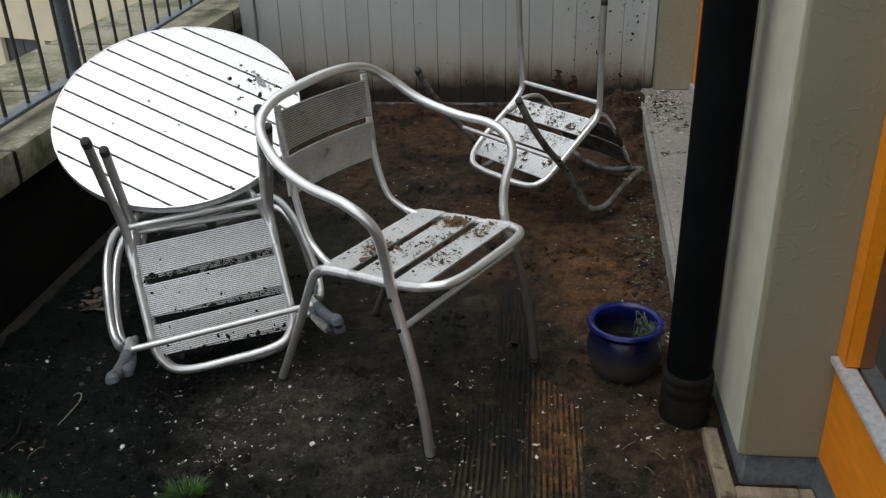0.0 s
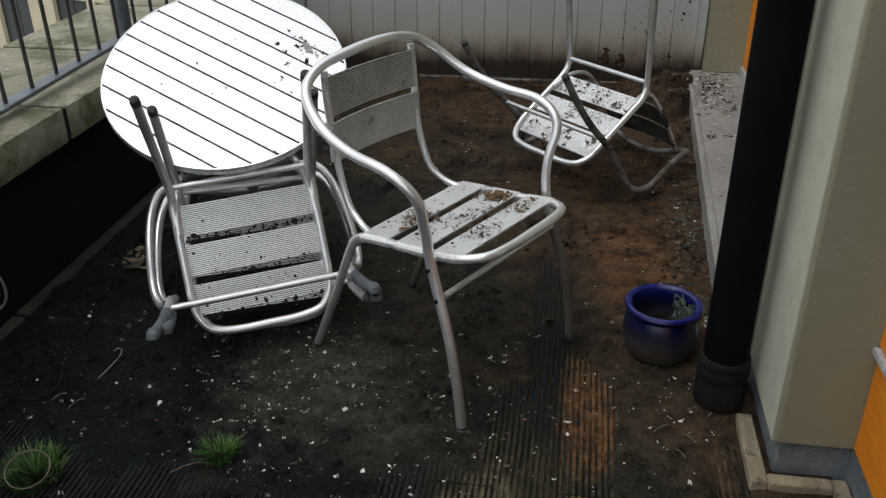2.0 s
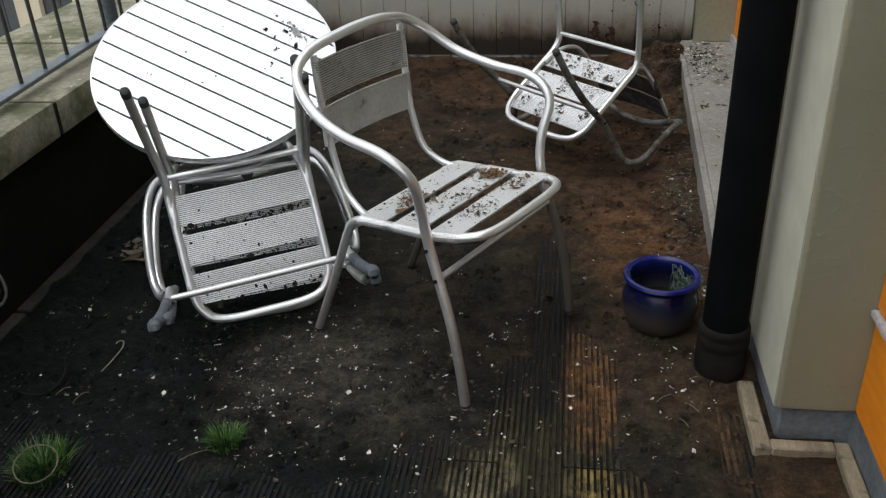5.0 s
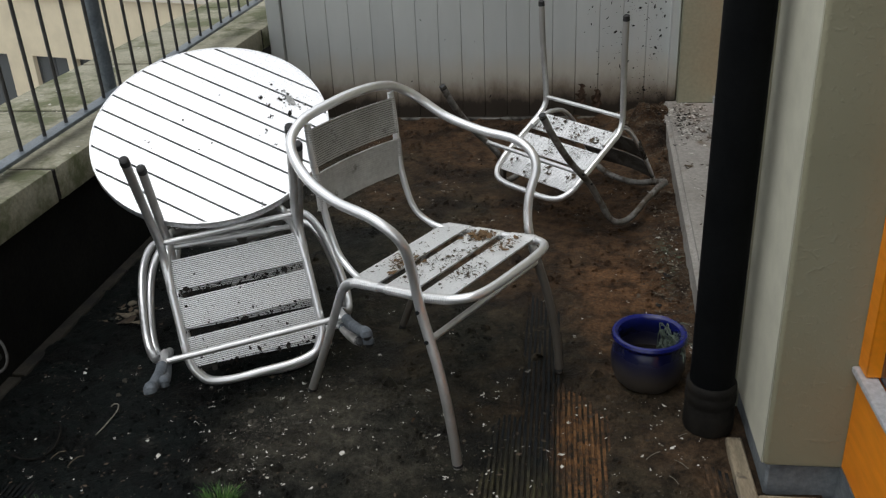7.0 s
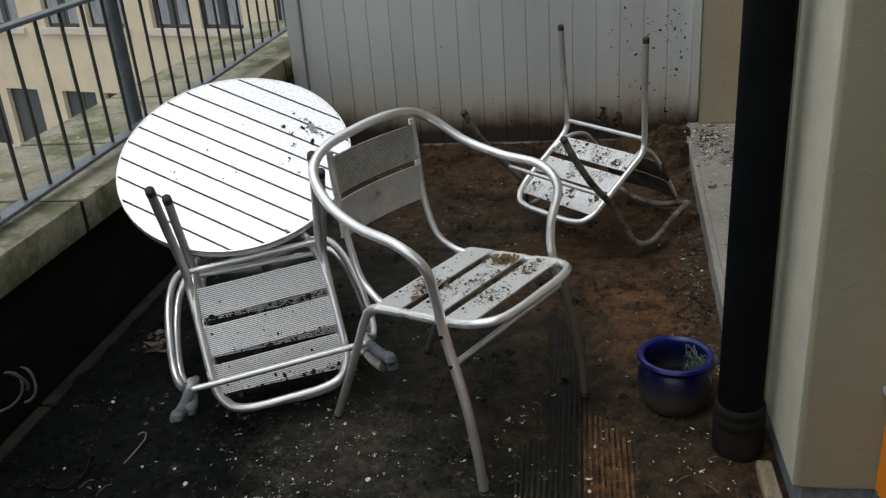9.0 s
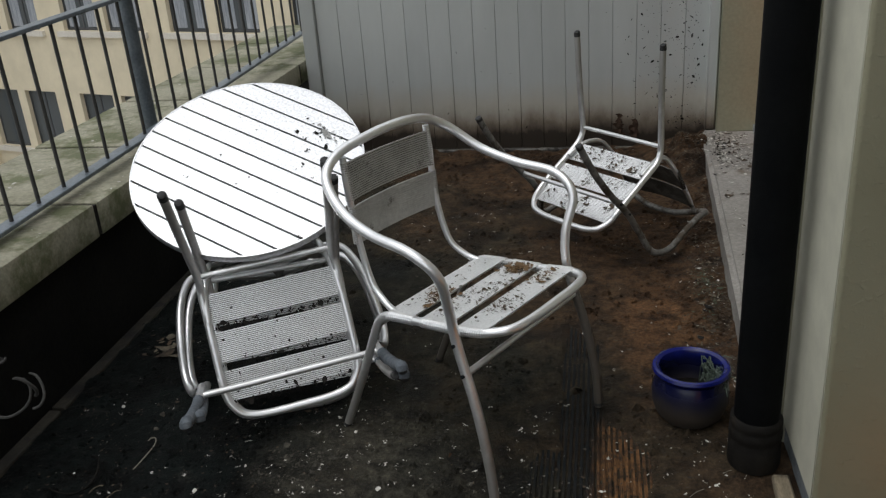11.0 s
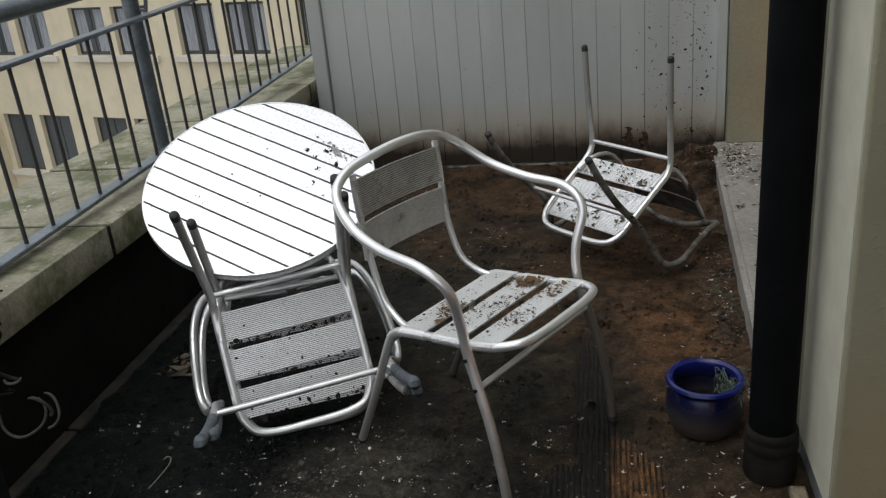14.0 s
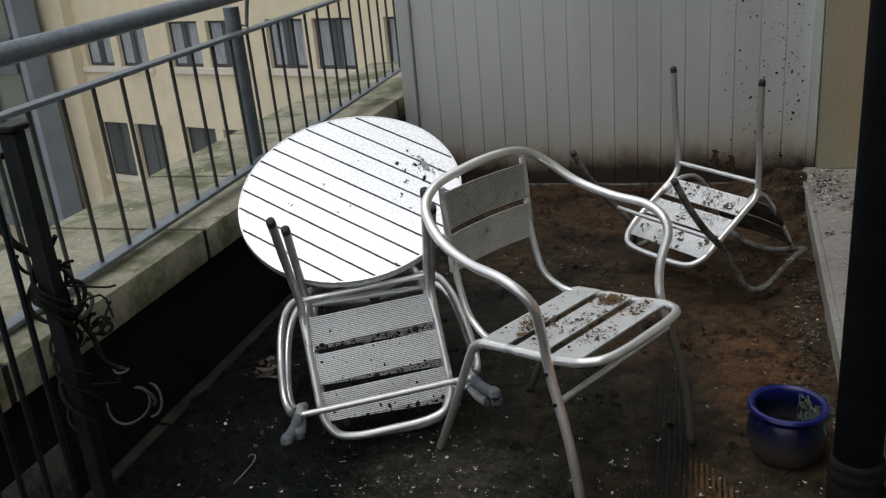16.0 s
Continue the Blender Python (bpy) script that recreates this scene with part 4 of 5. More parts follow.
tower = tagged(root("stair_tower", FM @ pose(-4.95, -1.2, 0)), "steel and glass stair tower beside the cream building", "building")
part("pier", box_bm(-0.30, 0.0, -0.2, 0.6, -9, 5), TOWERBLUE, tower)
part("frame", box_bm(-0.60, -0.303, -0.1, 0.6, -9, 5), DARKTRIM, tower, "dark metal frame")
part("core", box_bm(-7.0, -0.75, 0.9, 1.1, -9, 5), FACADE, tower)
for z in (-7.4, -4.6, -1.9, 0.9, 3.6):
    part("floor_edge", box_bm(-7.0, -0.603, -0.15, 0.9, z - 0.16, z + 0.16), TOWERGREY, tower)
    part("transom", box_bm(-7.0, -0.603, -0.12, -0.02, z + 0.95, z + 1.05), TOWERGREY, tower)
for x in (-2.3, -3.9, -5.5):
    part("mullion", box_bm(x - 0.09, x + 0.09, -0.2, 0.05, -9, 5), TOWERGREY, tower)
    for z in (-7.4, -4.6, -1.9, 0.9):
        part("pane", box_bm(x + 0.09, x + (1.695 if x > -3 else 1.46), -0.06, -0.04, z + 0.16, z + 2.64), TOWERGLASS, tower)
for z in (-4.6, -1.9):
    for k in range(9):
        part("blind", box_bm(-1.62 + 0.1 * k, -1.58 + 0.1 * k, 0.10, 0.13, z + 1.1, z + 2.5), CURTAIN, tower, "pale vertical blind")
    part("handrail", tube_bm([(-6.9, -0.02, z + 0.62), (-0.62, -0.02, z + 0.62)], 0.05, 8), DARKTRIM, tower)
    part("handrail", tube_bm([(-6.9, -0.02, z + 0.40), (-0.62, -0.02, z + 0.40)], 0.03, 8), DARKTRIM, tower)
yard = tagged(part("ground", box_bm(-300, 300, -300, 600, -9.4, -9.0), CONCRETE), "grey yard far below the terrace", "ground", kind="structure")

# ---- dry vine wound round the iron screen ----
vine = tagged(root("dry_vine"), "dry leafless vine coiled round the iron screen", "plant")
rnd = random.Random(11)


def coil(cx, cz, r, start, turn, tilt, thick, material, squash=0.9):
    """One loop of the vine, hanging beside the post."""
    p = []
    for k in range(25):
        a = start + 2 * math.pi * turn * k / 24
        q = r * (1 + 0.06 * math.sin(3 * a + cx * 40))
        p.append((cx + q * math.cos(a), SY + 0.03 + tilt * q * math.sin(a), cz + q * math.sin(a) * squash))
    part("tendril", tube_bm(p, [thick] * 20 + [thick * f for f in (0.95, 0.9, 0.8, 0.65, 0.5)], 7), material, vine)


# the stem runs down the screen, crosses the post and trails off below it
stem = [(-1.10, 0.03, 1.02), (-1.06, 0.02, 0.975), (-1.02, 0.035, 0.940), (-0.995, 0.03, 0.895), (-0.975, 0.03, 0.845), (-0.958, 0.035, 0.79), (-0.935, 0.03, 0.745), (-0.915, 0.035, 0.727), (-0.892, 0.03, 0.724)]
part("stem", tube_bm(smooth_path([(x + 0.004 * math.sin(9 * k), SY + y, z) for k, (x, y, z) in enumerate(stem)], 5), [0.0070] * 18 + [0.0055] * 11 + [0.0034] * 12, 8), VINE, vine)
for k in range(3):
    turns = [(-0.985 + 0.028 * math.cos(2.4 * k - t * (1.4 + 0.3 * k)), SY + 0.028 * math.sin(2.4 * k - t * (1.4 + 0.3 * k)), 0.62 + 0.045 * t) for t in np.linspace(0, 8.2, 46)]
    part("stem", tube_bm(smooth_path(turns, 2), 0.0046 - 0.0008 * k, 7), VINE, vine)
coil(-1.012, 0.868, 0.055, 1.9, 1.05, 0.3, 0.0042, VINE)
coil(-0.975, 0.868, 0.030, 2.6, 1.15, 0.5, 0.0046, VINE)
coil(-0.968, 0.848, 0.026, 0.4, -0.7, -0.3, 0.0034, VINE)
coil(-0.955, 0.855, 0.021, 1.2, -0.75, 0.6, 0.0040, PALEVINE)
coil(-1.015, 0.89, 0.035, 0.2, 0.9, 0.8, 0.0038, VINE)
coil(-1.05, 0.93, 0.024, 2.0, 0.8, -0.4, 0.0036, VINE)
coil(-0.935, 0.818, 0.018, 1.8, 0.85, 0.5, 0.0036, VINE)
coil(-0.915, 0.812, 0.012, 2.6, 0.9, 0.3, 0.0034, VINE)
# pale hoops of stem hang lower down
coil(-0.908, 0.658, 0.047, 3.3, 0.58, 0.3, 0.0026, PALEVINE)
coil(-0.870, 0.668, 0.022, -0.9, 0.45, -0.4, 0.0030, PALEVINE, 1.1)
coil(-0.862, 0.660, 0.030, -1.2, 0.45, 0.5, 0.0026, PALEVINE)
coil(-0.905, 0.727, 0.016, 3.4, 0.5, 0.3, 0.0026, PALEVINE, 0.5)
tops = [(-0.985, 0.925), (-1.0, 0.935), (-0.975, 0.93), (-0.93, 0.815), (-0.925, 0.825), (-0.945, 0.79)]
for x, z in tops:
    part("twig", tube_bm(smooth_path([(x - 0.02, SY + 0.03, z - 0.01), (x, SY + 0.035, z + 0.004), (x + 0.022, SY + 0.03, z + rnd.uniform(-0.006, 0.012))], 3), 0.0032, 6), VINE, vine)
for k in range(6):
    z = rnd.uniform(0.64, 0.95)
    a = rnd.uniform(-0.6, 1.5)
    p0 = Vector((-0.99 + 0.03 * math.cos(a), SY + 0.03 * math.sin(a), z))
    p1 = p0 + Vector((rnd.uniform(0.0, 0.05), rnd.uniform(0.0, 0.05), rnd.uniform(-0.02, 0.04)))
    p2 = p1 + Vector((rnd.uniform(-0.01, 0.05), rnd.uniform(-0.02, 0.03), rnd.uniform(-0.04, 0.03)))
    part("twig", tube_bm(smooth_path([p0, p1, p2], 3), 0.0022, 5), VINE, vine)


# ---- grass tufts, hoop and twigs on the floor ----
def tuft(x, y, n, spread, tall, seed):
    r = random.Random(seed)
    bm = bmesh.new()
    for k in range(n):
        a, d = r.uniform(0, 2 * math.pi), spread * math.sqrt(r.random())
        p = Vector((d * math.cos(a), d * math.sin(a), 0.0))
        out = Vector((math.cos(a + r.uniform(-0.9, 0.9)), math.sin(a + r.uniform(-0.9, 0.9)), 0))
        h, lean, w = tall * r.uniform(0.45, 1.0), r.uniform(0.2, 0.9), r.uniform(0.0011, 0.0022)
        sd = Vector((-out.y, out.x, 0)) * w
        prev = None
        for j in range(5):
            f = j / 4
            c = p + out * (lean * h * f * f) + Vector((0, 0, h * (f - 0.28 * lean * f * f)))
            q = sd * (1 - 0.85 * f)
            row = (bm.verts.new(c - q), bm.verts.new(c + q))
            if prev:
                bm.faces.new((prev[0], prev[1], row[1], row[0]))
            prev = row
    ob = part("grass_tuft", bm, GRASS)
    ob.location = (x, y, 0.0)
    return tagged(ob, "small bright green grass tuft growing through the deck", "grass", "grass tufts", kind="stuff")


tuft(-0.688, 1.705, 330, 0.036, 0.052, 1)
tuft(-1.092, 1.585, 460, 0.066, 0.055, 2)
hoop = tagged(part("plastic_hoop", tube_bm([(0.052 * math.cos(a), 0.045 * math.sin(a), 0.012 * math.sin(a + 0.7)) for a in np.linspace(0, 6.283, 41)], 0.0019, 6), DRYLEAF), "pale thin plastic hoop lying in the grass", "hoop")
hoop.matrix_basis = pose(-1.082, 1.555, 0.045, 16, 8, 0)
for x, y, ang, ln, bend in ((-1.19, 1.86, 60, 0.04, 0.003), (-1.13, 1.84, 70, 0.05, 0.004), (-0.74, 1.655, 35, 0.09, 0.008), (0.30, 2.50, 150, 0.05, 0.006)):
    ob = part("twig", tube_bm(smooth_path([(-ln / 2, 0, 0.005), (-ln / 6, bend * 0.6, 0.008), (ln / 4, bend * 0.3, 0.009), (ln / 2, -bend, 0.005)], 4), 0.0012, 6), DRYLEAF)
    ob.matrix_basis = pose(x, y, 0.004, 0, 0, ang)
    tagged(ob, "dry bent twig lying on the soil", "twig", "loose twigs")

hook = part("twig", tube_bm(smooth_path([(-0.004, -0.068, 0.005), (0.004, -0.02, 0.008), (0.008, 0.035, 0.010), (0.0, 0.062, 0.013), (-0.014, 0.066, 0.012), (-0.022, 0.058, 0.008)], 5), 0.0020, 6), PALETWIG)
hook.matrix_basis = pose(-1.123, 2.018, 0.004)
tagged(hook, "pale dry twig with a hooked end on the soil", "twig", "loose twigs")
ring = part("twig", tube_bm([(0.068 * math.cos(a), 0.078 * math.sin(a), 0.006 + 0.012 * (1 + math.sin(2.2 * a))) for a in np.linspace(1.35, -1.9, 26)], 0.0030, 7), VINE)
ring.matrix_basis = pose(-1.278, 1.902, 0.003)
tagged(ring, "grey curved vine stem lying on the soil", "twig", "loose twigs")
for x, y, ang, ln in ((0.36, 1.96, 40, 0.05), (0.425, 1.93, -50, 0.045), (0.45, 2.05, 20, 0.04), (0.40, 1.87, -60, 0.035)):
    ob = part("twig", tube_bm(smooth_path([(-ln / 2, 0, 0.004), (0, 0.002, 0.007), (ln / 2, 0.001, 0.005)], 4), 0.0009, 6), PALETWIG)
    ob.matrix_basis = pose(x, y, 0.006, 0, 0, ang)
    tagged(ob, "short pale straw lying on the soil", "twig", "loose twigs")


# ---- loose litter ----
def flakes(name, spots, material, size, seed, label, normal=None):
    """Small bent flakes, each at a spot (a point), lying near flat on the surface."""
    r = random.Random(seed)
    verts, faces = [], []
    n0 = Vector(normal or (0, 0, 1)).normalized()
    t0 = n0.orthogonal().normalized()
    b0 = n0.cross(t0)
    for p in spots:
        a = r.uniform(0, 2 * math.pi)
        u = t0 * math.cos(a) + b0 * math.sin(a)
        v = n0.cross(u)
        s = size * math.exp(r.gauss(0, 0.55))
        w = s * r.uniform(0.15, 0.75)
        up = n0 * s * r.uniform(0.05, 0.35)
        base = Vector(p) + n0 * 0.0012
        i = len(verts)
        verts += [base - u * s / 2 + up * r.random(), base + v * w / 2, base - v * w / 2, base + u * s / 2 + up * r.random(), base + v * w * 0.3 + u * s * 0.3 + up * 0.4, base - v * w * 0.4 + u * s * 0.28 + up * 0.3]
        faces += [(i, i + 2, i + 1), (i + 1, i + 2, i + 5, i + 4), (i + 4, i + 5, i + 3)]
    me = bpy.data.meshes.new(name)
    me.from_pydata([tuple(v) for v in verts], [], faces)
    me.materials.append(material)
    return tagged(new(name, me), label, "litter", kind="stuff")


# ---- soil: a film over the boards, thick towards the cladding and the step ----
def ease(a, b, x):
    t = min(max((x - a) / (b - a), 0.0), 1.0)
    return t * t * (3 - 2 * t)


def soil_height(x, y):
    n1 = noise.fractal(Vector((x * 2.6, y * 2.6, 3.1)), 1.0, 2.0, 4)
    n2 = noise.fractal(Vector((x * 11, y * 11, 8.4)), 1.0, 2.0, 4)
    n3 = noise.noise(Vector((x * 60, y * 60, 1.7)))
    n4 = noise.noise(Vector((x * 140, y * 140, 4.7)))
    # bare boards: before the chair, and at the front
    bare = (1 - ease(0.12, 0.20, abs(x - 0.10 + 0.06 * n1))) * (1 - ease(1.95, 2.35, y + 0.4 * abs(x - 0.12) + 0.18 * n1))
    bare = max(bare, (0.76 + 0.2 * ease(-0.25, 0.0, x)) * (1 - 0.8 * ease(0.29, 0.36, x + 0.05 * n1)) * (1 - ease(1.62, 1.80, y + 0.16 * n1 + 0.10 * ease(0.0, -0.9, x) - 0.06)))
    bare = max(bare, 0.85 * (1 - ease(0.045, 0.075, abs(x - 0.075 + 0.02 * n1))) * (1 - ease(2.65, 2.95, y + 0.2 * n1)))
    bare = max(bare, 0.64 * (1 - ease(0.03, 0.06, abs(x - 0.51))) * (1 - ease(1.95, 2.05, y)))
    bare = max(bare, 0.75 * math.exp(-((x + 0.27) ** 2) / 0.003 - ((y - 2.08) ** 2) / 0.003))
    z = 0.0055 - 0.0125 * bare + 0.0045 * n1 * (1 - 0.6 * bare) + 0.0035 * n2 + 0.0016 * n3 + 0.0008 * n4
    # heaps along the cladding, in the corner and beside the step
    z += 0.10 * math.exp(-((x - 0.54) ** 2) / 0.026 - ((y - 4.60) ** 2) / 0.07) * (1 + 0.5 * n2)
    z += 0.016 * math.exp(-((x - PCX) ** 2 + (y - PCY) ** 2) / 0.012) * (1 + 0.6 * n2)
    z += 0.022 * ease(4.45, 4.8, y) * (0.7 + 0.6 * n2)
    edge = 0.552 + 0.055 * (y - 2.6)
    z += 0.020 * ease(edge - 0.20, edge, x) * ease(2.3, 2.7, y) * (0.7 + 0.9 * n2)
    z += 0.009 * ease(-1.15, -1.45, x) * (0.6 + 0.8 * n2)
    return z


def open_ground(x, y):
    """Whether a spot lies clear of the step and the pillar."""
    return x < (0.525 + 0.055 * (y - 2.6) if y > 1.7 else 0.70)


def soil_sheet():
    nx, ny = 260, 420
    x0, x1, y0, y1 = -1.50, 0.735, 0.9, 4.85
    xs, ys = np.linspace(x0, x1, nx), np.linspace(0, 1, ny) ** 1.25 * (y1 - y0) + y0
    verts = [(x, y, soil_height(x, y)) for y in ys for x in xs]
    faces = [(j * nx + i, j * nx + i + 1, (j + 1) * nx + i + 1, (j + 1) * nx + i) for j in range(ny - 1) for i in range(nx - 1)]
    me = bpy.data.meshes.new("soil")
    me.from_pydata(verts, [], faces)
    me.materials.append(SOIL)
    me.shade_smooth()
    return tagged(new("soil", me), "thin wet brown soil and silt over the deck boards", "soil", kind="stuff")


soil_sheet()

rnd = random.Random(21)
pale, dark = [], []
for k in range(26000):
    x, y = rnd.uniform(-1.48, 0.70), 1.05 + 3.7 * rnd.random() ** 1.3
    c = noise.fractal(Vector((x * 3.2, y * 3.2, 5.5)), 1.0, 2.0, 3)
    band = math.exp(-((y - 1.95) ** 2) / 0.12) * math.exp(-((x + 0.4) ** 2) / 0.35)
    near_pipe = math.exp(-((x - 0.42) ** 2 + (y - 2.0) ** 2) / 0.03)
    p = 0.012 + 0.25 * band * (0.35 + 1.8 * max(c, 0)) + 0.20 * near_pipe + 0.10 * max(c, 0)
    if not open_ground(x, y):
        continue
    if rnd.random() < p:
        for j in range(rnd.choice((1, 1, 1, 2, 3, 5))):
            u, v = x + rnd.gauss(0, 0.005) * (j > 0), y + rnd.gauss(0, 0.005) * (j > 0)
            pale.append((u, v, max(soil_height(u, v), -0.001)))
    elif rnd.random() < 0.25 + 0.5 * max(c, 0):
        dark.append((x, y, max(soil_height(x, y), -0.001)))
flakes("pale_litter", pale, LITTER, 0.0046, 3, "pale dry petals and flakes scattered over the soil")
crumbs = []
for k in range(15000):
    x, y = rnd.uniform(-1.45, 0.70), 1.3 + 3.3 * rnd.random() ** 1.4
    c = noise.fractal(Vector((x * 5.5, y * 5.5, 15.5)), 1.0, 2.0, 4)
    if rnd.random() < 0.08 + 0.9 * max(c, 0) and open_ground(x, y):
        crumbs.append((x, y, max(soil_height(x, y), -0.001)))
flakes("leaf_crumbs", crumbs, CRUMB, 0.0036, 46, "tan leaf crumbs trodden into the soil")
flakes("leaf_litter", dark, LEAF, 0.0052, 4, "brown crumbled leaves scattered over the soil")


def clods(name, spots, material, size, seed, label):
    """Irregular crumbs, each a small crooked lump half sunk in the soil."""
    r = random.Random(seed)
    verts, faces = [], []
    for p in spots:
        s = size * math.exp(r.gauss(0, 0.6))
        i = len(verts)
        a0 = r.uniform(0, 6.28)
        for j in range(5):
            a = a0 + j * 1.2566 + r.uniform(-0.3, 0.3)
            q = s * r.uniform(0.55, 1.1)
            verts.append((p[0] + q * math.cos(a), p[1] + q * math.sin(a), p[2] - 0.2 * s))
        for j in range(3):
            a = a0 + j * 2.094 + r.uniform(-0.4, 0.4)
            q = s * r.uniform(0.2, 0.6)
            verts.append((p[0] + q * math.cos(a), p[1] + q * math.sin(a), p[2] + s * r.uniform(0.3, 0.75)))
        faces += [(i, i + 1, i + 5), (i + 1, i + 2, i + 6, i + 5), (i + 2, i + 3, i + 6), (i + 3, i + 4, i + 7, i + 6), (i + 4, i, i + 5, i + 7), (i + 5, i + 6, i + 7)]
    me = bpy.data.meshes.new(name)
    me.from_pydata(verts, [], faces)
    me.materials.append(material)
    return tagged(new(name, me), label, "soil", kind="stuff")


lumps = []
for k in range(24000):
    x, y = rnd.uniform(-1.47, 0.70), 1.1 + 3.65 * rnd.random() ** 1.25
    c = noise.fractal(Vector((x * 4.5, y * 4.5, 9.5)), 1.0, 2.0, 3)
    z = soil_height(x, y)
    if open_ground(x, y) and z > -0.003 and rnd.random() < 0.28 + 0.9 * c:
        lumps.append((x, y, z))
clods("soil_crumbs", lumps, SOIL, 0.0058, 41, "crumbs of wet dark soil on the deck")
mats = []
for k in range(9000):
    x, y = -0.50 + rnd.gauss(0, 0.24), 2.02 + rnd.gauss(0, 0.15)
    c = noise.fractal(Vector((x * 7, y * 7, 21.5)), 1.0, 2.0, 4)
    if -1.3 < x < 0.0 and y > 1.62 and rnd.random() < 1.6 * c:
        mats.append((x, y, soil_height(x, y)))
clods("root_mat", mats[::3], ROOTMAT, 0.0026, 42, "pale crumbs matted in the silt")
flakes("root_mat", mats[1::3], ROOTMAT, 0.0060, 43, "matted pale roots in the silt")
bits = []
for k in range(1300):
    y = 2.45 + 2.3 * rnd.random()
    e = 0.552 + 0.055 * (y - 2.6)
    bits.append((e - abs(rnd.gauss(0, 0.07)), y, 0))
flakes("leaf_litter", [(x, y, soil_height(x, y)) for x, y, _ in bits[:1000]], LEAF, 0.0095, 6, "brown leaf litter heaped beside the concrete step")
flakes("leaf_litter", [(x, y, soil_height(x, y)) for x, y, _ in bits[1000:]], DRYLEAF, 0.0085, 47, "tan leaf scraps beside the concrete step")
mound = [(0.54 + rnd.gauss(0, 0.075), 4.56 + rnd.gauss(0, 0.12)) for k in range(1000)]
mound = [(x, min(y, 4.79), soil_height(x, min(y, 4.79)) + 0.004 * rnd.random()) for x, y in mound if x < 0.655]
flakes("leaf_heap", mound[:640], LEAF, 0.0100, 48, "brown leaves heaped in the corner by the cladding")
flakes("leaf_heap", mound[640:], DRYLEAF, 0.0090, 49, "tan leaves heaped in the corner by the cladding")
scraps = []
for cx, cy, sx, sy, count in ((0.50, 3.05, 0.035, 0.14, 150), (0.53, 3.45, 0.03, 0.16, 110), (0.47, 2.62, 0.04, 0.10, 110), (0.40, 2.46, 0.06, 0.05, 60), (0.57, 4.0, 0.03, 0.25, 90)):
    for k in range(count):
        x, y = cx + rnd.gauss(0, sx), cy + rnd.gauss(0, sy)
        if open_ground(x - 0.02, y):
            scraps.append((x, y, soil_height(x, y) + 0.002))
flakes("leaf_scraps", scraps[::3], BLACKBIT, 0.0085, 54, "black rotten leaf scraps beside the concrete step")
flakes("leaf_scraps", scraps[1::3], DRYLEAF, 0.0080, 55, "tan leaf scraps beside the concrete step")
flakes("leaf_scraps", scraps[2::3], LITTER, 0.0050, 56, "pale dry scraps beside the concrete step")
tuftlets = [(0.505 + rnd.gauss(0, 0.022), 3.08 + rnd.gauss(0, 0.12), 0) for k in range(300)]
flakes("moss", [(x, y, soil_height(x, y)) for x, y, _ in tuftlets], MOSS, 0.0065, 7, "small grey-green moss patch on the soil")
heap = []
for k in range(900):
    y = 4.72 - abs(rnd.gauss(0, 0.55))
    if y < 2.6:
        continue
    x = 0.60 + 0.05 * (y - 2.6) + 0.16 * rnd.random() ** 1.4
    if noise.noise(Vector((x * 14, y * 7, 2.2))) + 0.5 * ease(3.9, 4.6, y) > 0.12 or rnd.random() < 0.12:
        heap.append((x, y, 0.121))
clot = [(0.695 + rnd.gauss(0, 0.026) + 0.03 * (y - 4.3), y, 0.122) for y in (4.42 + rnd.gauss(0, 0.17) for k in range(330)) if y < 4.72]
flakes("step_litter", clot[::2], LITTER, 0.0110, 57, "white dry petals heaped on the concrete step")
flakes("step_litter", clot[1::2], BLACKBIT, 0.0105, 58, "black leaf scraps heaped on the concrete step")
flakes("step_litter", heap[:len(heap) // 2], LITTER, 0.010, 8, "pale dry litter strewn along the concrete step")
flakes("step_litter", heap[len(heap) // 2:], LEAF, 0.011, 9, "brown leaf crumbs strewn along the concrete step")
leaves = [(-1.345 + rnd.gauss(0, 0.045), 2.615 + rnd.gauss(0, 0.05), 0.014) for k in range(18)]
flakes("dead_leaves", leaves[:9], DRYLEAF, 0.034, 52, "larger tan curled leaves lying against the terrace wall")
flakes("dead_leaves", leaves[9:], LEAF, 0.026, 10, "larger dry leaves lying against the terrace wall")


def strewn(m, n, seed, z_off, clump):
    """Spots on a chair's seat, thicker towards its rear edge."""
    r = random.Random(seed)
    out = []
    while len(out) < n:
        x, y = r.uniform(-0.17, 0.17), r.uniform(-0.355, -0.05)
        if noise.noise(Vector((x * 16, y * 16, seed))) + r.uniform(-0.25, 0.25) < clump - 0.5 * ease(-0.2, -0.33, y):
            continue
        if (y + 0.363) % 0.1132 > 0.088:
            continue
        out.append(m @ Vector((x, y, on_rail(y)[1] + z_off)))
    return out


def clumped(m, clumps, loose, seed, z_off):
    """Spots on a seat: so many round each clump's middle (x, y, spread, count), and some loose ones."""
    r = random.Random(seed)
    pts = [(cx + r.gauss(0, sp), cy + r.gauss(0, sp)) for cx, cy, sp, n in clumps for k in range(n)]
    pts += [(r.uniform(-0.18, 0.18), r.uniform(-0.35, -0.05)) for k in range(loose)]
    return [m @ Vector((x, y, on_rail(y)[1] + z_off)) for x, y in pts if abs(x) < 0.19 and -0.355 < y < -0.048 and (y + 0.363) % 0.1132 < 0.086]


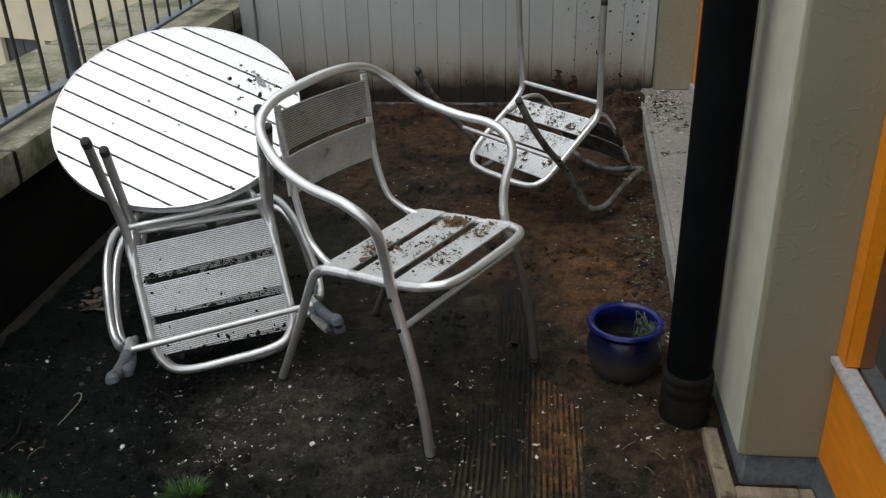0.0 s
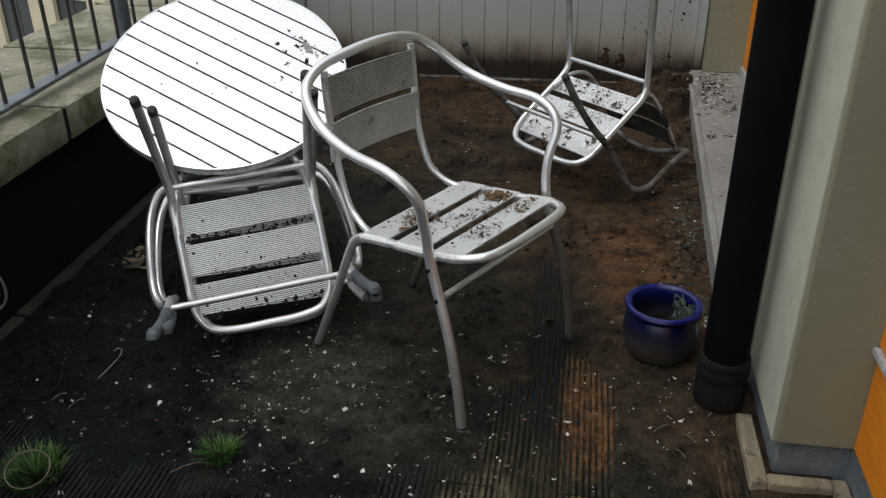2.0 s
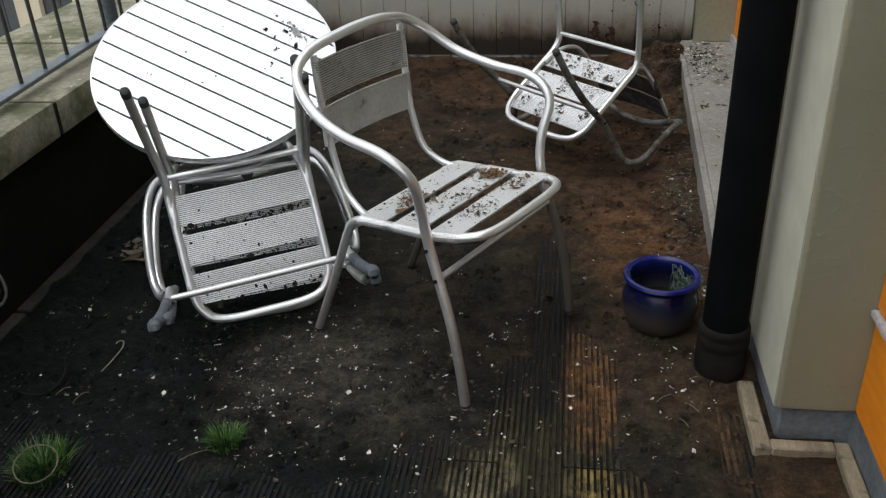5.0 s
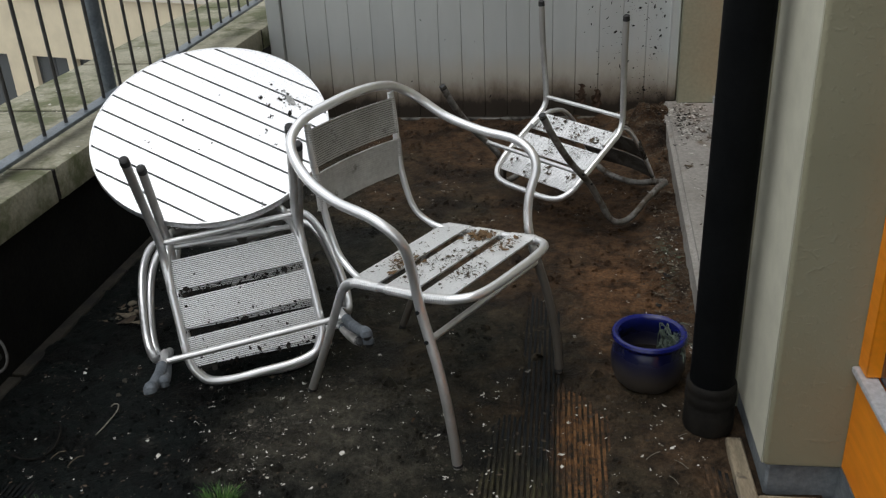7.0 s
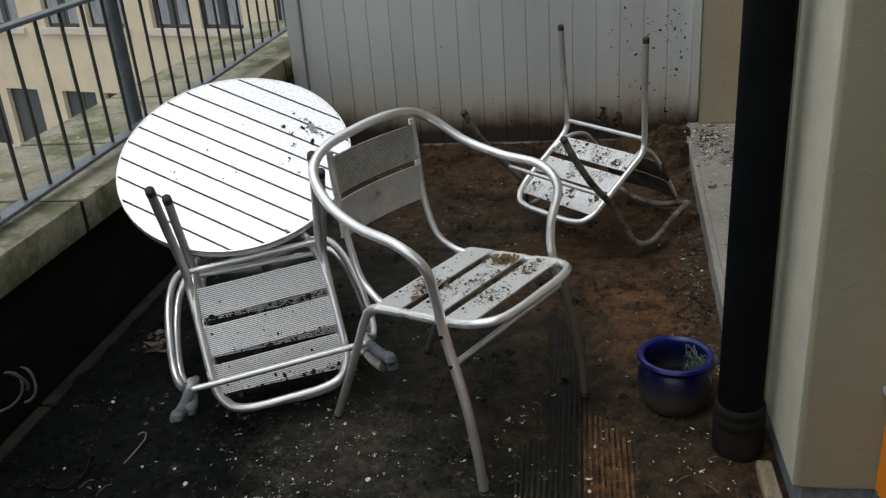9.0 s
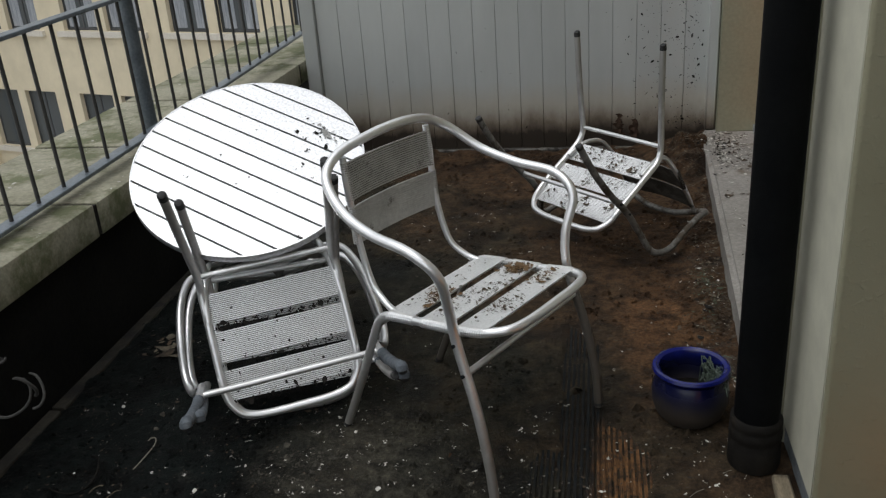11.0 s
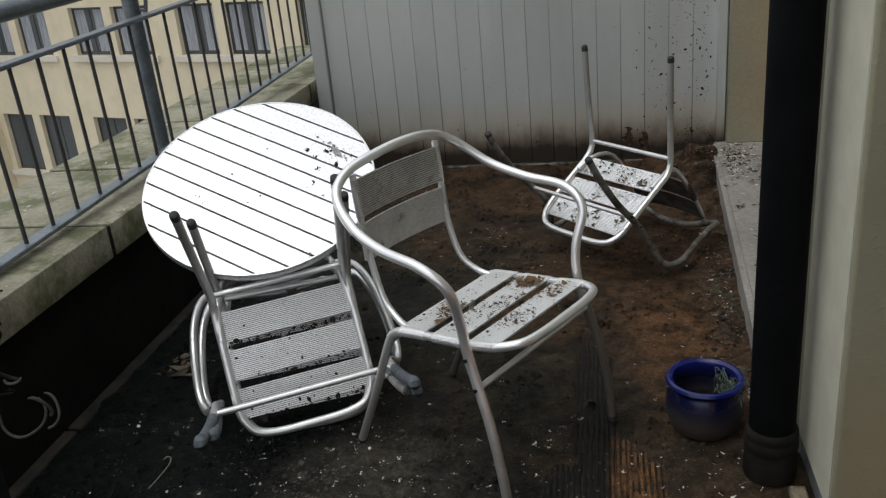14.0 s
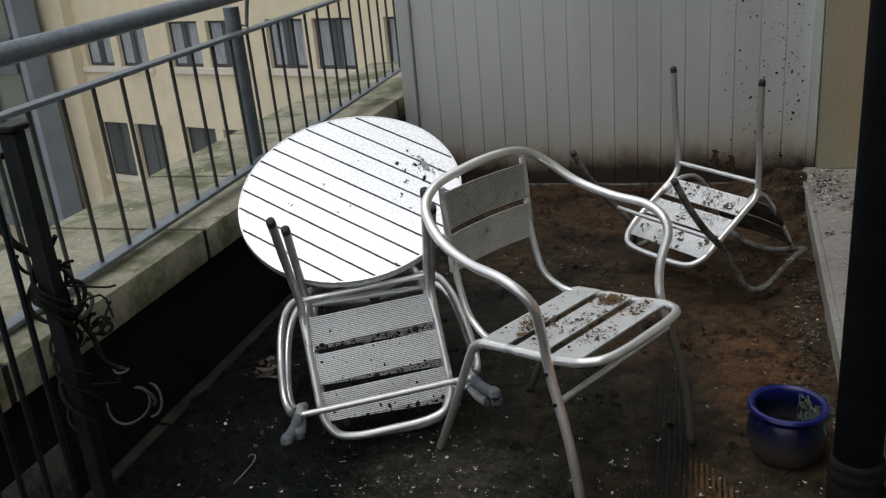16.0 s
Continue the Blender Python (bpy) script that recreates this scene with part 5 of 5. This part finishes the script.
MOUND = ((-0.165, -0.20, 0.022, 130), (-0.13, -0.12, 0.03, 60), (0.075, -0.29, 0.026, 120), (0.02, -0.20, 0.035, 80), (0.07, -0.105, 0.03, 90), (-0.06, -0.17, 0.03, 70), (0.14, -0.21, 0.02, 40))
flakes("seat_litter", clumped(C1, MOUND + MOUND[:5], 160, 2, 0.0118), LEAF, 0.0050, 12, "brown leaf crumbs on the armchair seat")
flakes("seat_litter", clumped(C1, ((-0.158, -0.20, 0.014, 46),), 0, 5, 0.0145), RUST_LEAF, 0.013, 50, "crumpled brown leaves on the armchair seat")
flakes("seat_litter", clumped(C1, MOUND[:3], 14, 3, 0.0122), RUST_LEAF, 0.0085, 13, "russet leaf scraps on the armchair seat")
under = C3.to_3x3() @ Vector((0, 0, -1))
flakes("seat_litter", strewn(C3, 760, 6, 0.0045, 0.10), LEAF, 0.0058, 14, "leaf litter on the overturned armchair", under)
bm = bmesh.new()
for k in range(3):
    prev = None
    for i in range(7):
        f = i / 6
        c = Vector((-0.045 + 0.09 * f, 0.012 * k - 0.012, 0.006 + 0.012 * math.sin(3.1 * f + k) + 0.004 * k))
        w = Vector((0.002, 0.017 * math.sin(math.pi * (0.1 + 0.85 * f)), 0.006 * (k - 1)))
        row = (bm.verts.new(c - w), bm.verts.new(c + w))
        if prev:
            bm.faces.new((prev[0], prev[1], row[1], row[0]))
        prev = row
fallen = part("fallen_leaf", bm, RUST_LEAF)
fallen.matrix_basis = C1 @ pose(-0.162, -0.20, 0.432, 0, 0, 80) @ Matrix.Scale(0.42, 4)
r = random.Random(44)
trapped = []
for m in (C2, C2B):
    for k in range(330):
        yc = (-0.2625, -0.149, -0.2625, -0.043)[k % 4] + r.gauss(0, 0.005)
        trapped.append(m @ Vector((r.uniform(-0.18, 0.18), yc * 0.975, on_rail(yc)[1] + 0.006)))
for k in range(60):
    x, y = r.uniform(-0.18, 0.18), -0.33 + 0.28 * r.random() ** 0.7
    trapped.append(C2 @ Vector((x, y * 0.975, on_rail(y)[1] + 0.0048)))
flakes("trapped_dirt", trapped, BLACKBIT, 0.0062, 45, "black dirt caught between the slats of the tipped armchairs", C2.to_3x3() @ Vector((0, 0, -1)))
tagged(fallen, "curled russet leaf on the armchair seat", "leaf")

r = random.Random(31)
specks = []
for cu, cv, spread, count in ((0.118, 0.208, 0.013, 26), (0.128, 0.125, 0.004, 6), (0.048, 0.243, 0.004, 4), (0.055, 0.175, 0.005, 5), (0.093, 0.168, 0.005, 6), (0.15, 0.072, 0.009, 6), (0.20, 0.04, 0.004, 3), (-0.125, -0.128, 0.003, 3), (0.30, -0.155, 0.005, 6), (0.175, 0.205, 0.022, 10)):
    for k in range(count):
        specks.append(TM @ Vector((cu + r.gauss(0, spread), cv + r.gauss(0, spread), 0.0)))
for k in range(22):
    specks.append(TM @ Vector((r.uniform(-0.23, 0.23), r.uniform(-0.23, 0.23), 0.0)))
flakes("table_litter", specks, BLACKBIT, 0.0062, 15, "dark specks of dirt on the table top", TN)
smears = [TM @ Vector((0.165 + r.gauss(0, 0.03), 0.215 + r.gauss(0, 0.018), 0.0)) for k in range(26)]
flakes("table_litter", smears, GRIMEDUST, 0.012, 51, "dried grey smears of dirt on the table top", TN)

# droppings and mud splashed on the cladding
splash = []
for k in range(620):
    x = 0.64 - abs(r.gauss(0, 0.15))
    splash.append((x, WALL_Y - 0.0105, 0.12 + 1.25 * r.random() ** 0.8))
drops = [(0.66 - 0.40 * r.random() ** 1.2, WALL_Y - 0.0105, 0.14 + 1.3 * r.random() ** 0.9) for k in range(150)]
splash += [(0.655 - 0.2 * r.random(), WALL_Y - 0.0105, 0.12 + 0.07 * r.random()) for k in range(90)]
flakes("splash_marks", drops, BLACKBIT, 0.0095, 53, "large dark drops dried on the cladding beside the step", (0, -1, 0))
for k in range(40):
    splash.append((r.uniform(-1.3, 0.6), WALL_Y - 0.0105, 0.1 + 1.0 * r.random() ** 2))
flakes("splash_marks", splash, BLACKBIT, 0.0042, 16, "dark splash marks dried on the cladding", (0, -1, 0))
blot = [(0.276, WALL_Y - 0.0105, 0.521), (-0.258, WALL_Y - 0.0105, 0.145), (-0.62, WALL_Y - 0.0105, 0.56)]
flakes("splash_marks", [p for p in blot for k in range(3)], BLACKBIT, 0.013, 19, "round dark holes in the cladding", (0, -1, 0))
stain = []
for cx, wide, tall in ((0.235, 0.030, 0.115), (0.315, 0.026, 0.085)):
    for k in range(70):
        f = r.random()
        stain.append((cx + wide * (1 - f) * r.uniform(-1, 1), WALL_Y - 0.0105, 0.09 + tall * f))
flakes("splash_marks", stain, MUDSPOT, 0.017, 20, "brown mud stain dried on the cladding", (0, -1, 0))
rail_bits = [(r.uniform(-2.05, -1.50), r.uniform(1.6, 4.75), COPE_Z + 0.002) for k in range(130)]
flakes("coping_litter", rail_bits, LITTER, 0.011, 17, "pale flakes lying on the stone coping")

# ---- pieces of the setting ----
# coping stones
joints = [-6.0, -5.3, -4.6, -3.9, -3.2, -2.5, -1.8, -1.1, -0.4, 0.3, 0.97, 1.64, 2.615, 3.27, 4.03, 4.79, 5.5, 6.2]
for k, (y0, y1) in enumerate(zip(joints, joints[1:])):
    part("coping_stone", box_bm(-2.13, COPE_X, y0 + 0.011, y1 - 0.011, COPE_Z - 0.111, COPE_Z + 0.0008 * (k % 3), 0.006, 2), STONE, parapet)
    part("mortar_joint", box_bm(-2.12, COPE_X - 0.004, y1 - 0.0108, y1 + 0.0108, COPE_Z - 0.105, COPE_Z - 0.006), BLACKBIT, parapet, "dark weathered joint")
# cladding planks
px = -1.372
plank = None
while px < 0.66:
    if plank is None:
        plank = part("plank", box_bm(0.0002, 0.1205, -0.010, 0.018, 0.02, 2.28, 0.0019, 1), SIDING, wall_north)
        plank.location = (px, WALL_Y, 0)
    else:
        o = new("plank", plank.data)
        o.parent, o.location = wall_north, (px, WALL_Y + (0.0012 if round(px * 100) % 2 else 0), 0)
    px += 0.1207
# grooved deck boards
GRV = 0.0148
prof = [(-0.0705, -0.026), (-0.0705, -0.003), (-0.0685, 0.0)]
for i in range(9):
    c = (i - 4) * GRV
    prof += [(c - 0.0036, 0.0), (c - 0.0026, -0.0055), (c + 0.0026, -0.0055), (c + 0.0036, 0.0)]
prof += [(0.0685, 0.0), (0.0705, -0.003), (0.0705, -0.026)]
bm = bmesh.new()
extrude_profile(bm, prof, JOINT_Y + 0.002, 4.79, lambda u, v, s: (u, s, v))
far_board = part("deck_board", bm, BOARD, floor, smooth=False)
bm = bmesh.new()
extrude_profile(bm, prof, -5.9, JOINT_Y - 0.002, lambda u, v, s: (u, s, v))
near_board = part("deck_board", bm, BOARD, floor, smooth=False)
bm = bmesh.new()
extrude_profile(bm, prof, -5.9, 4.79, lambda u, v, s: (u, s, v))
whole_board = part("deck_board", bm, BOARD, floor, smooth=False)
# every other board is in two lengths
far_board.location = near_board.location = (-1.564, 0, -0.001)
whole_board.location = (-1.418, 0, -0.0018)
for i in range(2, 17):
    for k, mesh in enumerate((whole_board.data,) if i % 2 else (far_board.data, near_board.data)):
        o = new("deck_board", mesh)
        o.parent, o.location = floor, (-1.564 + 0.146 * i, 0, -0.001 - 0.0008 * ((i + k) % 2))
